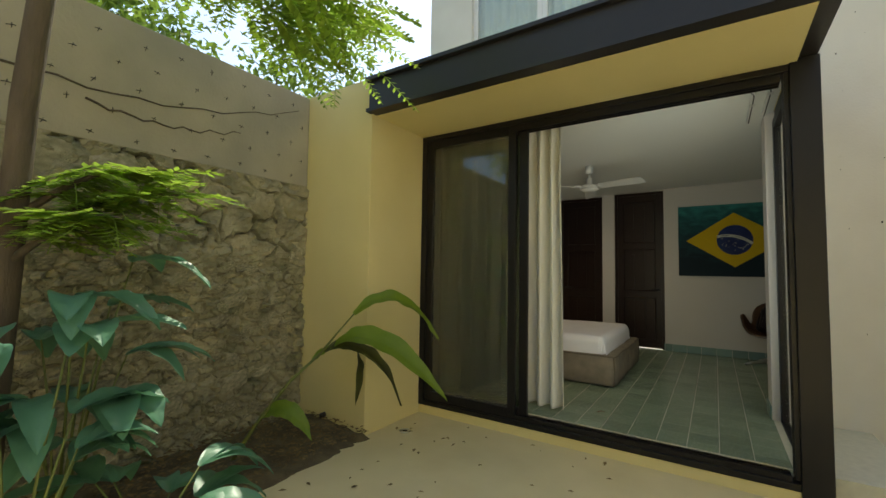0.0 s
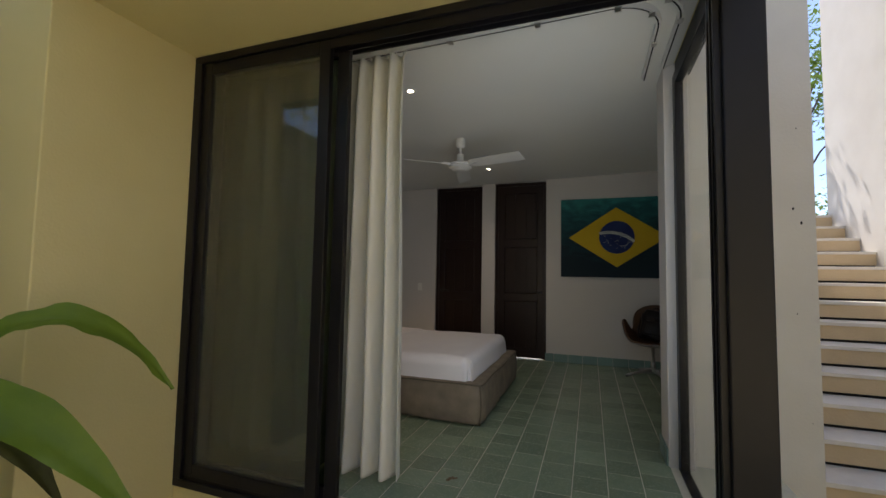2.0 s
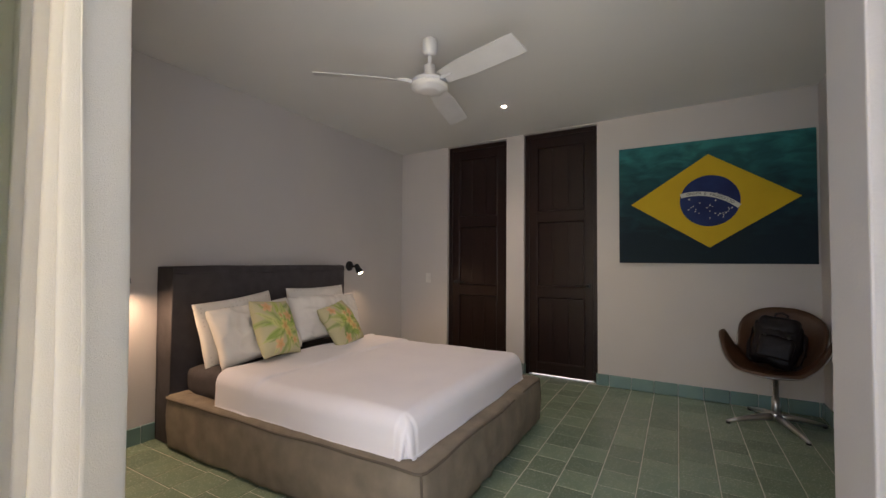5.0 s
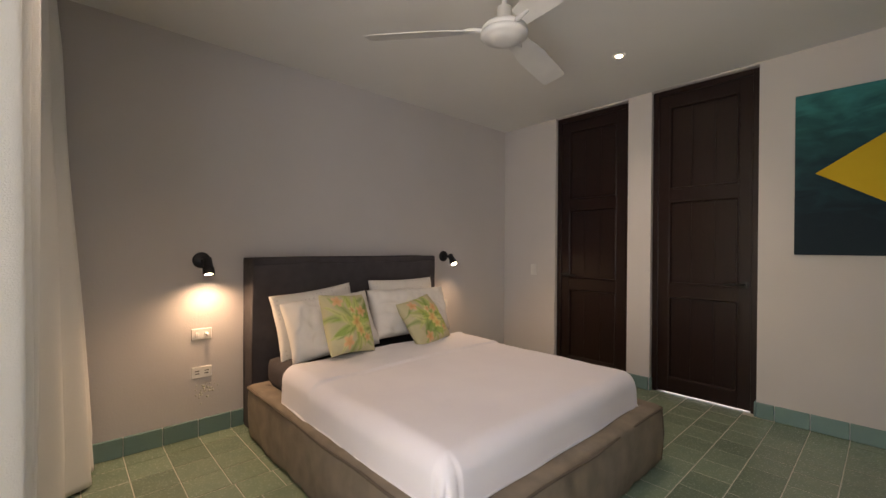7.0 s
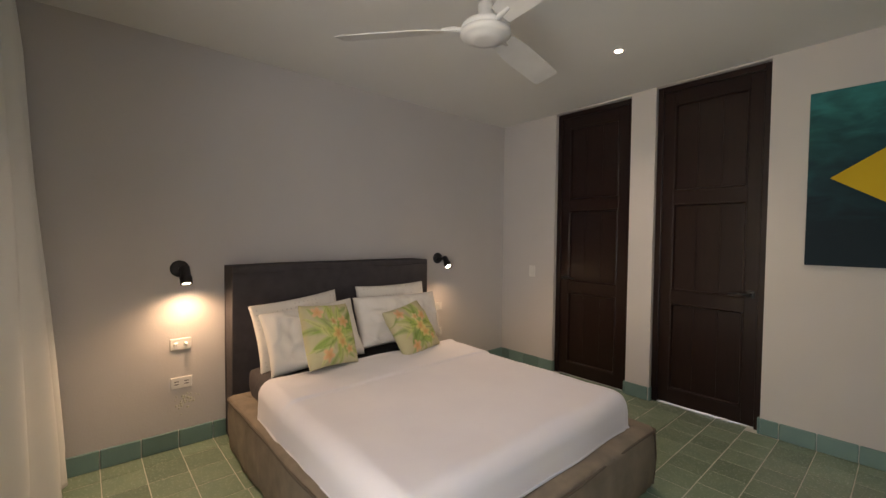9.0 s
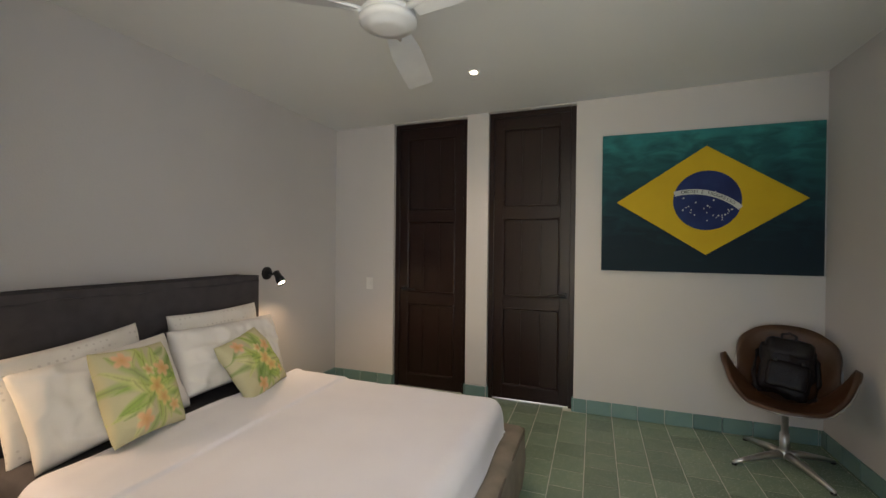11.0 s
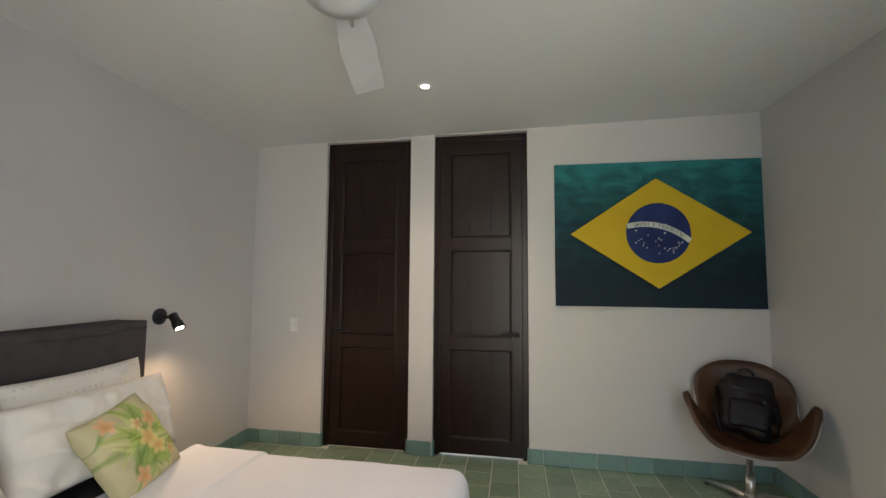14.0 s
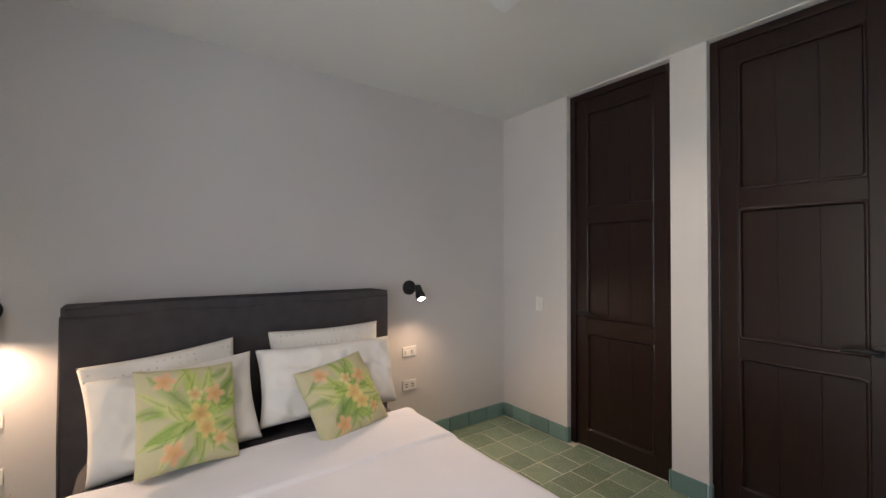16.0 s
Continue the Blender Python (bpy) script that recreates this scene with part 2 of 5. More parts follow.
floor = structure("floor", boxed(XL, XR, YW + 0.06, YB + 0.16, -0.15, -0.0022), GROUT, "pale green cement tile floor of the bedroom", "floor")
structure("wall_west", boxed(XL - 0.22, XL, YW + 0.06, YB + 0.2, -0.16, H + 0.05), PLASTER, "warm off-white painted wall behind the bed", "wall")
bm = bmesh.new()
box(bm, XL, D1[0], YB, YB + 0.15, -0.16, H + 0.05)
box(bm, D1[1], D2[0], YB, YB + 0.15, -0.16, H + 0.05)
box(bm, D2[1], XR + 0.215, YB, YB + 0.15, -0.16, H + 0.05)
box(bm, D1[0], D1[1], YB, YB + 0.15, DT1, H + 0.05)
box(bm, D2[0], D2[1], YB, YB + 0.15, DT2, H + 0.05)
structure("wall_north", bm, PLASTER, "off-white painted wall with two tall dark doors", "wall")
structure("wall_east", boxed(XR, XR + 0.215, YF + 0.2, YB, -0.16, H + 0.05), PLASTER, "off-white painted side wall beside the chair", "wall")
structure("wall_pier_inner", boxed(0.628, 0.775, 5.50, YF + 0.2, -0.16, H + 0.05, bev=0.006), PLASTER, "narrow off-white plastered pier beside the glass bay", "wall")
structure("wall_south", boxed(0.775, XR + 0.215, YF, YF + 0.2, GZ, 5.6), WHITE_EXT, "weathered off-white plaster wall with small holes", "wall")
bm = boxed(XL - 0.22, XR + 0.210, YF + 0.1, YB + 0.2, H, H + 0.2)
box(bm, XL - 0.22, 0.69, YW + 0.031, YF + 0.1, H, H + 0.2)
for v in bm.verts:
    if v.co.z < H + 0.1:
        v.co.z += 0.020 * (v.co.x + 0.8)
structure("ceiling", bm, CEIL, "plain off-white painted bedroom ceiling", "ceiling")
structure("wall_pier", boxed(XL - 0.62, -2.19, 3.6, YW + 0.06, GZ - 0.1, 2.86, bev=0.006), CREAM, "cream yellow stucco pier beside the glass door", "wall")
structure("soffit", boxed(-2.19, 0.70, 3.66, YW + 0.03, 2.537, 2.60), CREAM, "cream stucco soffit over the sliding door", "ceiling")
structure("sill_wall", boxed(-2.19, 0.82, YW - 0.04, YW + 0.06, GZ - 0.1, -0.092), CREAM, "low cream stucco sill under the sliding door", "wall")
structure("ground", boxed(-60, 60, -60, 60, -0.6, GZ - 0.06), SOIL, "dark brown soil ground around the house", "ground")
structure("terrace", boxed(-2.4, 3.0, -4.0, YF + 0.2, GZ - 0.1, GZ, bev=0.01), TERRACE, "cream polished cement terrace with fallen leaves", "pavement")
structure("back_yard", boxed(-3.4, 3.2, YB + 0.15, 13, GZ - 0.1, -0.02), TREAD, "pale paving behind the bedroom doors", "pavement")

# steel edge and deck over the door
fascia = structure("fascia", boxed(-2.19, 0.80, 3.56, 3.66, 2.565, 2.80), STEEL, "dark painted steel edge beam over the door", "beam")
part("top_flange", boxed(-2.21, 0.82, 3.52, 3.70, 2.80, 2.83), STEEL, fascia)
part("bottom_flange", boxed(-2.21, 0.82, 3.54, 3.655, 2.538, 2.565), STEEL, fascia)
bm = boxed(0.70, 0.80, 3.66, YF, 2.562, 2.80)
structure("fascia_side", bm, STEEL, "dark painted steel edge beam returning to the wall", "beam")
structure("deck", boxed(-2.19, 0.70, 3.66, YF, 2.62, 2.79), CREAM, "cream roof deck over the glass bay", "roof")


def framed_pane(name, along, fixed, a0, a1, z0, z1, width, depth, label, glazed=True, glass=None):
    """A dark aluminium frame with a pane; along is the axis it runs on, fixed its place on the other."""
    mid = (a0 + a1) / 2
    at = (mid, fixed, z0) if along == "x" else (fixed, mid, z0)
    th = thing(name, at, label, "window", kind="structure")

    def bar(a, b, c, d, d2=depth):
        return boxed(a, b, fixed - d2 / 2, fixed + d2 / 2, c, d, bev=0.004) if along == "x" else boxed(fixed - d2 / 2, fixed + d2 / 2, a, b, c, d, bev=0.004)
    part("stile", bar(a0, a0 + width, z0, z1), ALU_BLACK, th)
    part("stile", bar(a1 - width, a1, z0, z1), ALU_BLACK, th)
    part("rail", bar(a0 + width, a1 - width, z1 - width, z1), ALU_BLACK, th)
    part("rail", bar(a0 + width, a1 - width, z0, z0 + width), ALU_BLACK, th)
    if glazed:
        pane = part("pane", bar(a0 + width * 0.8, a1 - width * 0.8, z0 + width * 0.8, z1 - width * 0.8, 0.006), glass or GLASS, th, "dark fine insect screen" if glass == SCREEN else "clear slightly dusty glass pane")
        pane.visible_shadow = glass == SCREEN
    return th


# outer frame of the sliding door: head, sill track, jamb, corner post
th = thing("door_1", (-0.7, YW, -0.06), "dark aluminium frame of a wide sliding glass door", "door", kind="structure")
bm = boxed(-2.19, 0.66, YW - 0.05, YW + 0.09, 2.49, 2.535, bev=0.004)
for k in range(3):
    box(bm, -2.12, 0.62, YW - 0.03 + k * 0.045, YW - 0.02 + k * 0.045, 2.435, 2.492)
part("head", bm, ALU_BLACK, th)
bm = boxed(-2.19, 0.66, YW - 0.05, YW + 0.09, -0.092, -0.048, bev=0.004)
for k in range(3):
    box(bm, -2.12, 0.62, YW - 0.03 + k * 0.045, YW - 0.02 + k * 0.045, -0.048, -0.012)
part("sill_track", bm, ALU_BLACK, th)
part("jamb", boxed(-2.19, -2.13, YW - 0.05, YW + 0.09, -0.048, 2.49, bev=0.004), ALU_BLACK, th)
bm = boxed(0.66, 0.81, YW - 0.06, YW + 0.09, GZ, 2.56, bev=0.006)
for k in range(3):
    box(bm, 0.635, 0.665, YW - 0.035 + k * 0.045, YW - 0.018 + k * 0.045, -0.03, 2.49)
part("corner_post", bm, ALU_BLACK, th)
framed_pane("fixed_window", "x", YW - 0.015, -2.13, -1.19, -0.03, 2.485, 0.07, 0.035, "dark framed fixed glass panel of the sliding door")
framed_pane("sliding_window", "x", YW + 0.035, -2.08, -1.10, -0.03, 2.485, 0.075, 0.035, "dark framed sliding insect screen pushed open", glass=SCREEN)
framed_pane("side_window", "y", 0.708, YW + 0.09, 5.50, -0.06, 2.53, 0.075, 0.05, "dark framed glass side panel of the bay", glass=SIDE_GLASS)

# ---- doors in the back wall ----
def panel_door(name, x0, x1, top, gap, handle_x, way, label):
    y = YB + 0.05
    th = thing(name, ((x0 + x1) / 2, y, 0), label, "door", kind="structure")
    f = 0.045
    bm = boxed(x0, x0 + f, y - 0.01, y + 0.07, 0, top, bev=0.004)
    box(bm, x1 - f, x1, y - 0.01, y + 0.07, 0, top, bev=0.004)
    box(bm, x0 + f, x1 - f, y - 0.01, y + 0.07, top - f, top, bev=0.004)
    part("door_frame", bm, WOOD, th)
    a, b, lo, hi = x0 + f - 0.004, x1 - f + 0.004, gap, top - f + 0.004
    s, low, mid, high = 0.085, 0.115, 0.095, 0.10
    h3 = (hi - lo - low - 2 * mid - high) / 3
    z1, z2 = lo + low + h3, lo + low + h3 + mid
    z3, z4 = z2 + h3, z2 + h3 + mid
    z5 = z4 + h3
    leaf = part("leaf", boxed(a, b, y + 0.03, y + 0.045, lo, hi), WOOD, th)
    part("stile", boxed(a, a + s, y + 0.006, y + 0.031, lo, hi, bev=0.002), WOOD, leaf)
    part("stile", boxed(b - s, b, y + 0.006, y + 0.031, lo, hi, bev=0.002), WOOD, leaf)
    for r0, r1 in ((lo, lo + low), (z1, z2), (z3, z4), (z5, hi)):
        part("rail", boxed(a + s, b - s, y + 0.0065, y + 0.031, r0, r1, bev=0.002), WOOD, leaf)
    for r0, r1 in ((lo + low, z1), (z2, z3), (z4, z5)):
        # a moulding with rounded corners and three close boards in each field
        bm, rings, c = bmesh.new(), [], 0.030
        for inset, depth in ((-0.004, 0.012), (0.004, 0.003), (0.010, 0.003), (0.016, 0.010), (0.020, 0.0245)):
            ring = []
            for cx, cz, a0 in ((b - s - c, r1 - c, 0), (a + s + c, r1 - c, 90), (a + s + c, r0 + c, 180), (b - s - c, r0 + c, 270)):
                sx, sz = (1 if a0 in (0, 270) else -1), (1 if a0 in (0, 90) else -1)
                for q in (0, 22.5, 45, 67.5, 90):
                    w = c - inset
                    if inset < 0:
                        ring.append(bm.verts.new((cx + sx * w, y + depth, cz + sz * w)) if q == 45 else bm.verts.new((cx + w * max(-1, min(1, 1.5 * math.cos(radians(a0 + q)))), y + depth, cz + w * max(-1, min(1, 1.5 * math.sin(radians(a0 + q)))))))
                    else:
                        ring.append(bm.verts.new((cx + w * math.cos(radians(a0 + q)), y + depth, cz + w * math.sin(radians(a0 + q)))))
            rings.append(ring)
        for o, i in zip(rings, rings[1:]):
            for k in range(len(o)):
                bm.faces.new((o[k], o[(k + 1) % len(o)], i[(k + 1) % len(o)], i[k]))
        part("moulding", bm, WOOD, leaf, smooth=True)
        w = (b - a - 2 * s) / 3
        for k in range(3):
            part("board", boxed(a + s + k * w + 0.0003, a + s + (k + 1) * w - 0.0003, y + 0.022, y + 0.0305, r0, r1, bev=0.0008, seg=1), WOOD, leaf)
    hz = 0.955
    bm = boxed(handle_x - 0.024, handle_x + 0.024, y - 0.003, y + 0.006, hz - 0.026, hz + 0.026, bev=0.006)
    tube(bm, [(handle_x, y + 0.005, hz), (handle_x, y - 0.045, hz)], 0.010)
    tube(bm, [(handle_x - way * 0.012, y - 0.045, hz), (handle_x + way * 0.05, y - 0.048, hz + 0.004), (handle_x + way * 0.125, y - 0.045, hz - 0.004)], [0.010, 0.009, 0.008])
    part("door_handle", bm, IRON, leaf, "black iron lever handle", smooth=True)
    return th


panel_door("door_2", *D1, DT1 - 0.004, 0.004, D1[0] + 0.10, 1, "tall dark-stained wooden panel door, closed")
panel_door("door_3", *D2, DT2 - 0.004, 0.010, D2[1] - 0.09, -1, "tall dark-stained wooden panel door with light beneath")


# ---- bed ----
def wrinkle(p, s, a):
    return a * noise.noise(Vector(p) * s)


bed = thing("bed", (-1.7, 6.6, 0), "low bed with taupe canvas base and dark headboard", "bed")
BX0, BX1, BY0, BY1 = -2.585, -0.645, 5.685, 7.352


def soft_box(x0, x1, y0, y1, z0, z1, bev, cuts, amp, s=4.0):
    bm = boxed(x0, x1, y0, y1, z0, z1)
    bmesh.ops.subdivide_edges(bm, edges=bm.edges[:], cuts=cuts, use_grid_fill=True)
    cx, cy, cz = (x0 + x1) / 2, (y0 + y1) / 2, (z0 + z1) / 2
    for v in bm.verts:
        p = v.co.copy()
        q = Vector((min(max(p.x, x0 + bev), x1 - bev), min(max(p.y, y0 + bev), y1 - bev), min(max(p.z, z0 + bev), z1 - bev)))
        d = p - q
        if d.length > 1e-6:
            v.co = q + d.normalized() * bev
        n = (p - Vector((cx, cy, cz))).normalized()
        v.co += n * wrinkle(p, s, amp) + n * wrinkle(p, s * 3.5, amp * 0.4)
    return bm


def piping_ring(x0, x1, y0, y1, z, amp=0.004):
    pts = []
    c = 0.035
    for cx, cy, a0 in ((x1 - c, y1 - c, 0), (x0 + c, y1 - c, 90), (x0 + c, y0 + c, 180), (x1 - c, y0 + c, 270)):
        pts += [Vector((cx + c * math.cos(radians(a0 + q)), cy + c * math.sin(radians(a0 + q)), z)) for q in (0, 45, 90)]
    pts.append(pts[0])
    fine = []
    for a, b in zip(pts, pts[1:]):
        k = max(1, int((b - a).length / 0.08))
        fine += [a.lerp(b, i / k) for i in range(k)]
    fine.append(fine[0])
    return [p + Vector((wrinkle(p, 3, amp), wrinkle(p + Vector((9, 0, 0)), 3, amp), wrinkle(p + Vector((0, 9, 0)), 3.5, amp * 1.5))) for p in fine]


def slipcover():
    """A cloth cover over the bed's base: creased sides, a soft ledge on top, the hem just over the floor."""
    c, bm = 0.045, bmesh.new()
    loop = []
    for cx, cy, a0 in ((BX1 - c, BY0 + c, -90), (BX1 - c, BY1 - c, 0), (BX0 + c, BY1 - c, 90), (BX0 + c, BY0 + c, 180)):
        loop += [(cx + c * math.cos(radians(a0 + q)), cy + c * math.sin(radians(a0 + q))) for q in (0, 30, 60, 90)]
    loop.append(loop[0])
    fine = []
    for (ax, ay), (bx, by) in zip(loop, loop[1:]):
        k = max(1, int(math.hypot(bx - ax, by - ay) / 0.022))
        fine += [(ax + (bx - ax) * i / k, ay + (by - ay) * i / k) for i in range(k)]
    mx, my = (BX0 + BX1) / 2, (BY0 + BY1) / 2

    def ring(z, inset, amp):
        row = []
        for x, y in fine:
            ex, ey = max(0.0, abs(x - mx) - (BX1 - BX0) / 2 + 0.12) / 0.12, max(0.0, abs(y - my) - (BY1 - BY0) / 2 + 0.12) / 0.12
            d = Vector(((1 if x > mx else -1) * ex, (1 if y > my else -1) * ey, 0)).normalized()
            s1 = x + y * 1.3
            w = amp * (noise.noise(Vector((s1 * 2.2, z * 2.5, 1))) + 0.60 * noise.noise(Vector((s1 * 8.0 + z * 5, z * 3.0, 5))) + 0.3 * noise.noise(Vector((s1 * 22, z * 16, 9))))
            row.append(bm.verts.new(Vector((x, y, z + 0.6 * w * (1 if z > 0.2 else 0) + (0.012 * max(0.0, noise.noise(Vector((s1 * 3.0, 0, 7)))) if z < 0.02 else 0))) + d * (w - inset)))
        return row
    rows = [ring(0.016, 0.022, 0.010), ring(0.018, 0.004, 0.020)]
    rows += [ring(0.018 + 0.281 * k / 12, 0.002 - 0.008 * math.sin(math.pi * k / 12), 0.019 - 0.0006 * k) for k in range(1, 13)]
    rows += [ring(0.315, 0.002, 0.008), ring(0.328, 0.012, 0.007), ring(0.333, 0.035, 0.007), ring(0.331, 0.08, 0.008), ring(0.322, 0.14, 0.008), ring(0.305, 0.22, 0.006)]
    for lo, hi in zip(rows, rows[1:]):
        for k in range(len(lo)):
            bm.faces.new((lo[k], lo[(k + 1) % len(lo)], hi[(k + 1) % len(lo)], hi[k]))
    bm.faces.new(rows[0][::-1])
    bm.faces.new(rows[-1])
    return bm


base = part("base", slipcover(), SUEDE, bed, smooth=True)
part("piping", tube(bmesh.new(), piping_ring(BX0 + 0.004, BX1 - 0.001, BY0 + 0.001, BY1 - 0.001, 0.318, 0.008), 0.0065, 6), SEAM, base, smooth=True)
for yy in (BY0 + 0.011, BY1 - 0.011):
    part("seam", tube(bmesh.new(), [(BX1 - 0.012, yy, 0.015), (BX1 - 0.006, yy, 0.08), (BX1 - 0.001, yy, 0.17), (BX1 - 0.006, yy, 0.25), (BX1 - 0.010, yy, 0.318)], 0.0060, 6), SEAM, base, smooth=True)
bm = boxed(XL + 0.004, BX0 - 0.004, 5.727, 7.308, 0.004, 1.142)
bmesh.ops.subdivide_edges(bm, edges=bm.edges[:], cuts=26, use_grid_fill=True)
for v in bm.verts:
    v.co += Vector((wrinkle(v.co, 3.0, 0.008), wrinkle(v.co + Vector((5, 0, 0)), 3.0, 0.006), wrinkle(v.co + Vector((0, 5, 0)), 2.5, 0.007) if v.co.z > 0.5 else 0))
head = part("headboard", bm, LINEN_DARK, bed, "dark grey linen headboard cover")
part("seam", tube(bmesh.new(), [(BX0 - 0.003 + 0.003 * math.sin(k), 5.732 + k * 0.0786, 1.102 - 0.006 * math.sin(k * 0.9) - 0.003 * math.sin(k * 2.3)) for k in range(21)], 0.005, 6), LINEN_DARK, head, smooth=True)
for xx in (XL + 0.02, BX0 - 0.012):
    part("piping", tube(bmesh.new(), [(xx, 5.732, 0.02), (xx + 0.003, 5.727, 0.6), (xx, 5.730, 1.10), (xx, 5.742, 1.136), (xx, 6.1, 1.142), (xx, 6.6, 1.140), (xx, 7.288, 1.140), (xx, 7.304, 1.11), (xx, 7.306, 0.6), (xx, 7.303, 0.02)], 0.008, 6), LINEN_DARK, head, smooth=True)
MX0, MX1, MY0, MY1, MT = -2.58, -0.785, 5.775, 7.215, 0.50
mattress = part("mattress", soft_box(MX0, MX1 - 0.04, MY0 + 0.02, MY1 - 0.02, 0.30, MT, 0.07, 16, 0.006), LINEN_DARK, bed, "mattress in a dark brown-grey cover", smooth=True)


def bed_sheet():
    x0, x1, y0, y1, top, r = -2.14, MX1 - 0.045, MY0 + 0.04, MY1 - 0.04, MT + 0.02, 0.085
    drop = 0.30

    def f(u, v):
        px = x0 + u * (x1 - x0 + drop)
        py = (y0 - drop) + v * (y1 - y0 + 2 * drop)
        px += 0.05 * (0.5 - v) * (1 - u)
        cx, cy = min(px, x1), min(max(py, y0), y1)
        ox, oy = px - cx, py - cy
        L = max(abs(ox), abs(oy))
        d = Vector((ox, oy, 0))
        z = top
        out = 0.0
        if L > 1e-6:
            d.normalize()
            arc = r * math.pi / 2
            if L < arc:
                out, z = r * math.sin(L / r), top - r * (1 - math.cos(L / r))
            else:
                out, z = r + 0.015 * (L - arc) / drop, top - r - (L - arc) * (1.02 + 0.06 * noise.noise(Vector((px * 1.7, py * 1.7, 3))))
        if ox > 0.02 and abs(oy) > 0.02:
            out *= 0.86
        p = Vector((cx, cy, 0)) + d * out
        w = 0.008 * noise.noise(Vector((px * 2.2, py * 3.1, 0.3))) + 0.004 * noise.noise(Vector((px * 9, py * 5, 1.3))) + 0.0007 * noise.noise(Vector((px * 26, py * 17, 5)))
        fold = 0.016 * noise.noise(Vector((px * 2.6 if abs(oy) > abs(ox) else py * 2.6, 2.0, 0))) * min(1, L / 0.15)
        p += d * fold
        # a pressed crease across the bed and a turned-down hem
        z += w + 0.007 * math.exp(-((px - x0) / 0.02) ** 2) + 0.011 / (1 + math.exp((px + 1.765 + 0.012 * math.sin(py * 2.1)) / 0.0025))
        # the two corners at the foot hang in a soft gathered fold
        if ox > 0.02 and abs(oy) > 0.02:
            p += Vector((0.5, 0.5 * (1 if oy > 0 else -1), 0)).normalized() * 0.022 * math.sin(min(1.0, min(ox, abs(oy)) / drop * 1.6) * 3.14) * min(1, L / 0.15)
        z = max(z, 0.335 + 0.01 * noise.noise(Vector((px * 4, py * 4, 8))))
        return Vector((p.x, p.y, z))
    bm = sheet_mesh(bmesh.new(), 170, 190, f)
    return thicken(bm, 0.006)


tagged(link("bed_sheet", bed_sheet(), SHEET, True), "smooth white cotton sheet spread over the mattress", "sheet")


def pillow_mesh(w, h, d, seed, amp=0.012, pinch=0.06, nu=30, nv=24):
    bm = bmesh.new()
    for side in (1, -1):
        def f(u, v):
            a, b = 2 * u - 1, 2 * v - 1
            e = max(0.0, (1 - abs(a) ** 2.6)) * max(0.0, (1 - abs(b) ** 2.6))
            k = 1 - pinch * (1 - abs(a * b) ** 2) * max(abs(a), abs(b)) ** 6
            x, y = a * w / 2 * k, b * h / 2 * k
            t = d / 2 * e ** 0.42
            ridge = 1 - abs(noise.noise(Vector((x * 5 + y * 3.2 + seed, y * 8 - x * 2.2, side * 2.0)))) * 2.2
            t += amp * 0.40 * max(0.0, ridge) ** 2 * e ** 0.3
            t += (noise.noise(Vector((x * 7 + seed, y * 7, side))) * amp + noise.noise(Vector((x * 18, y * 11 + seed, side))) * amp * 0.5) * e ** 0.3
            return Vector((x, y, side * t))
        sheet_mesh(bm, nu, nv, f)
    bmesh.ops.remove_doubles(bm, verts=bm.verts, dist=0.0006)
    return bm


def lean(x, y, z, tilt, yaw=0.0, roll=0.0):
    """The pose of a pillow that leans on the headboard: width along y, tilt from upright in degrees."""
    return pose(x, y, z, 0, 0, yaw) @ pose(0, 0, 0, 0, 90 - tilt, 0) @ pose(0, 0, 0, 0, 0, 90 + roll)


def dotted_cotton():
    """Pale cotton with rows of small embroidered dots."""
    m = material("dotted_cotton", (0.76, 0.73, 0.67), 0.92, second=(0.70, 0.67, 0.61), scale=6, fine=220, bump=0.04, spec=0.2)
    nd, lk = m.node_tree.nodes, m.node_tree.links
    b = nd["Principled BSDF"]
    co, vo, mr, mix = nd.new("ShaderNodeTexCoord"), nd.new("ShaderNodeTexVoronoi"), nd.new("ShaderNodeMapRange"), nd.new("ShaderNodeMixRGB")
    vo.inputs["Scale"].default_value, vo.inputs["Randomness"].default_value = 34.0, 0.15
    lk.new(co.outputs["Object"], vo.inputs["Vector"])
    mr.inputs["From Min"].default_value, mr.inputs["From Max"].default_value = 0.16, 0.24
    mr.inputs["To Min"].default_value, mr.inputs["To Max"].default_value = 0.55, 0.0
    lk.new(vo.outputs["Distance"], mr.inputs["Value"])
    mix.inputs[2].default_value = (0.50, 0.46, 0.42, 1)
    lk.new(b.inputs["Base Color"].links[0].from_socket, mix.inputs[1])
    lk.new(mr.outputs[0], mix.inputs[0])
    lk.new(mix.outputs[0], b.inputs["Base Color"])
    return m


DOTTED = dotted_cotton()


def pillow(name, w, h, d, m, mat, label, seed, amp=0.012):
    printed = name == "cushion"
    ob = link(name, pillow_mesh(w, h, d, seed, amp, nu=96 if printed else 64, nv=90 if printed else 48), mat, True)
    if printed:
        floral_print(ob.data, w, h, seed)
    ob.matrix_world = m
    return tagged(ob, label, "pillow" if name == "pillow" else "cushion", "pillows on the bed")


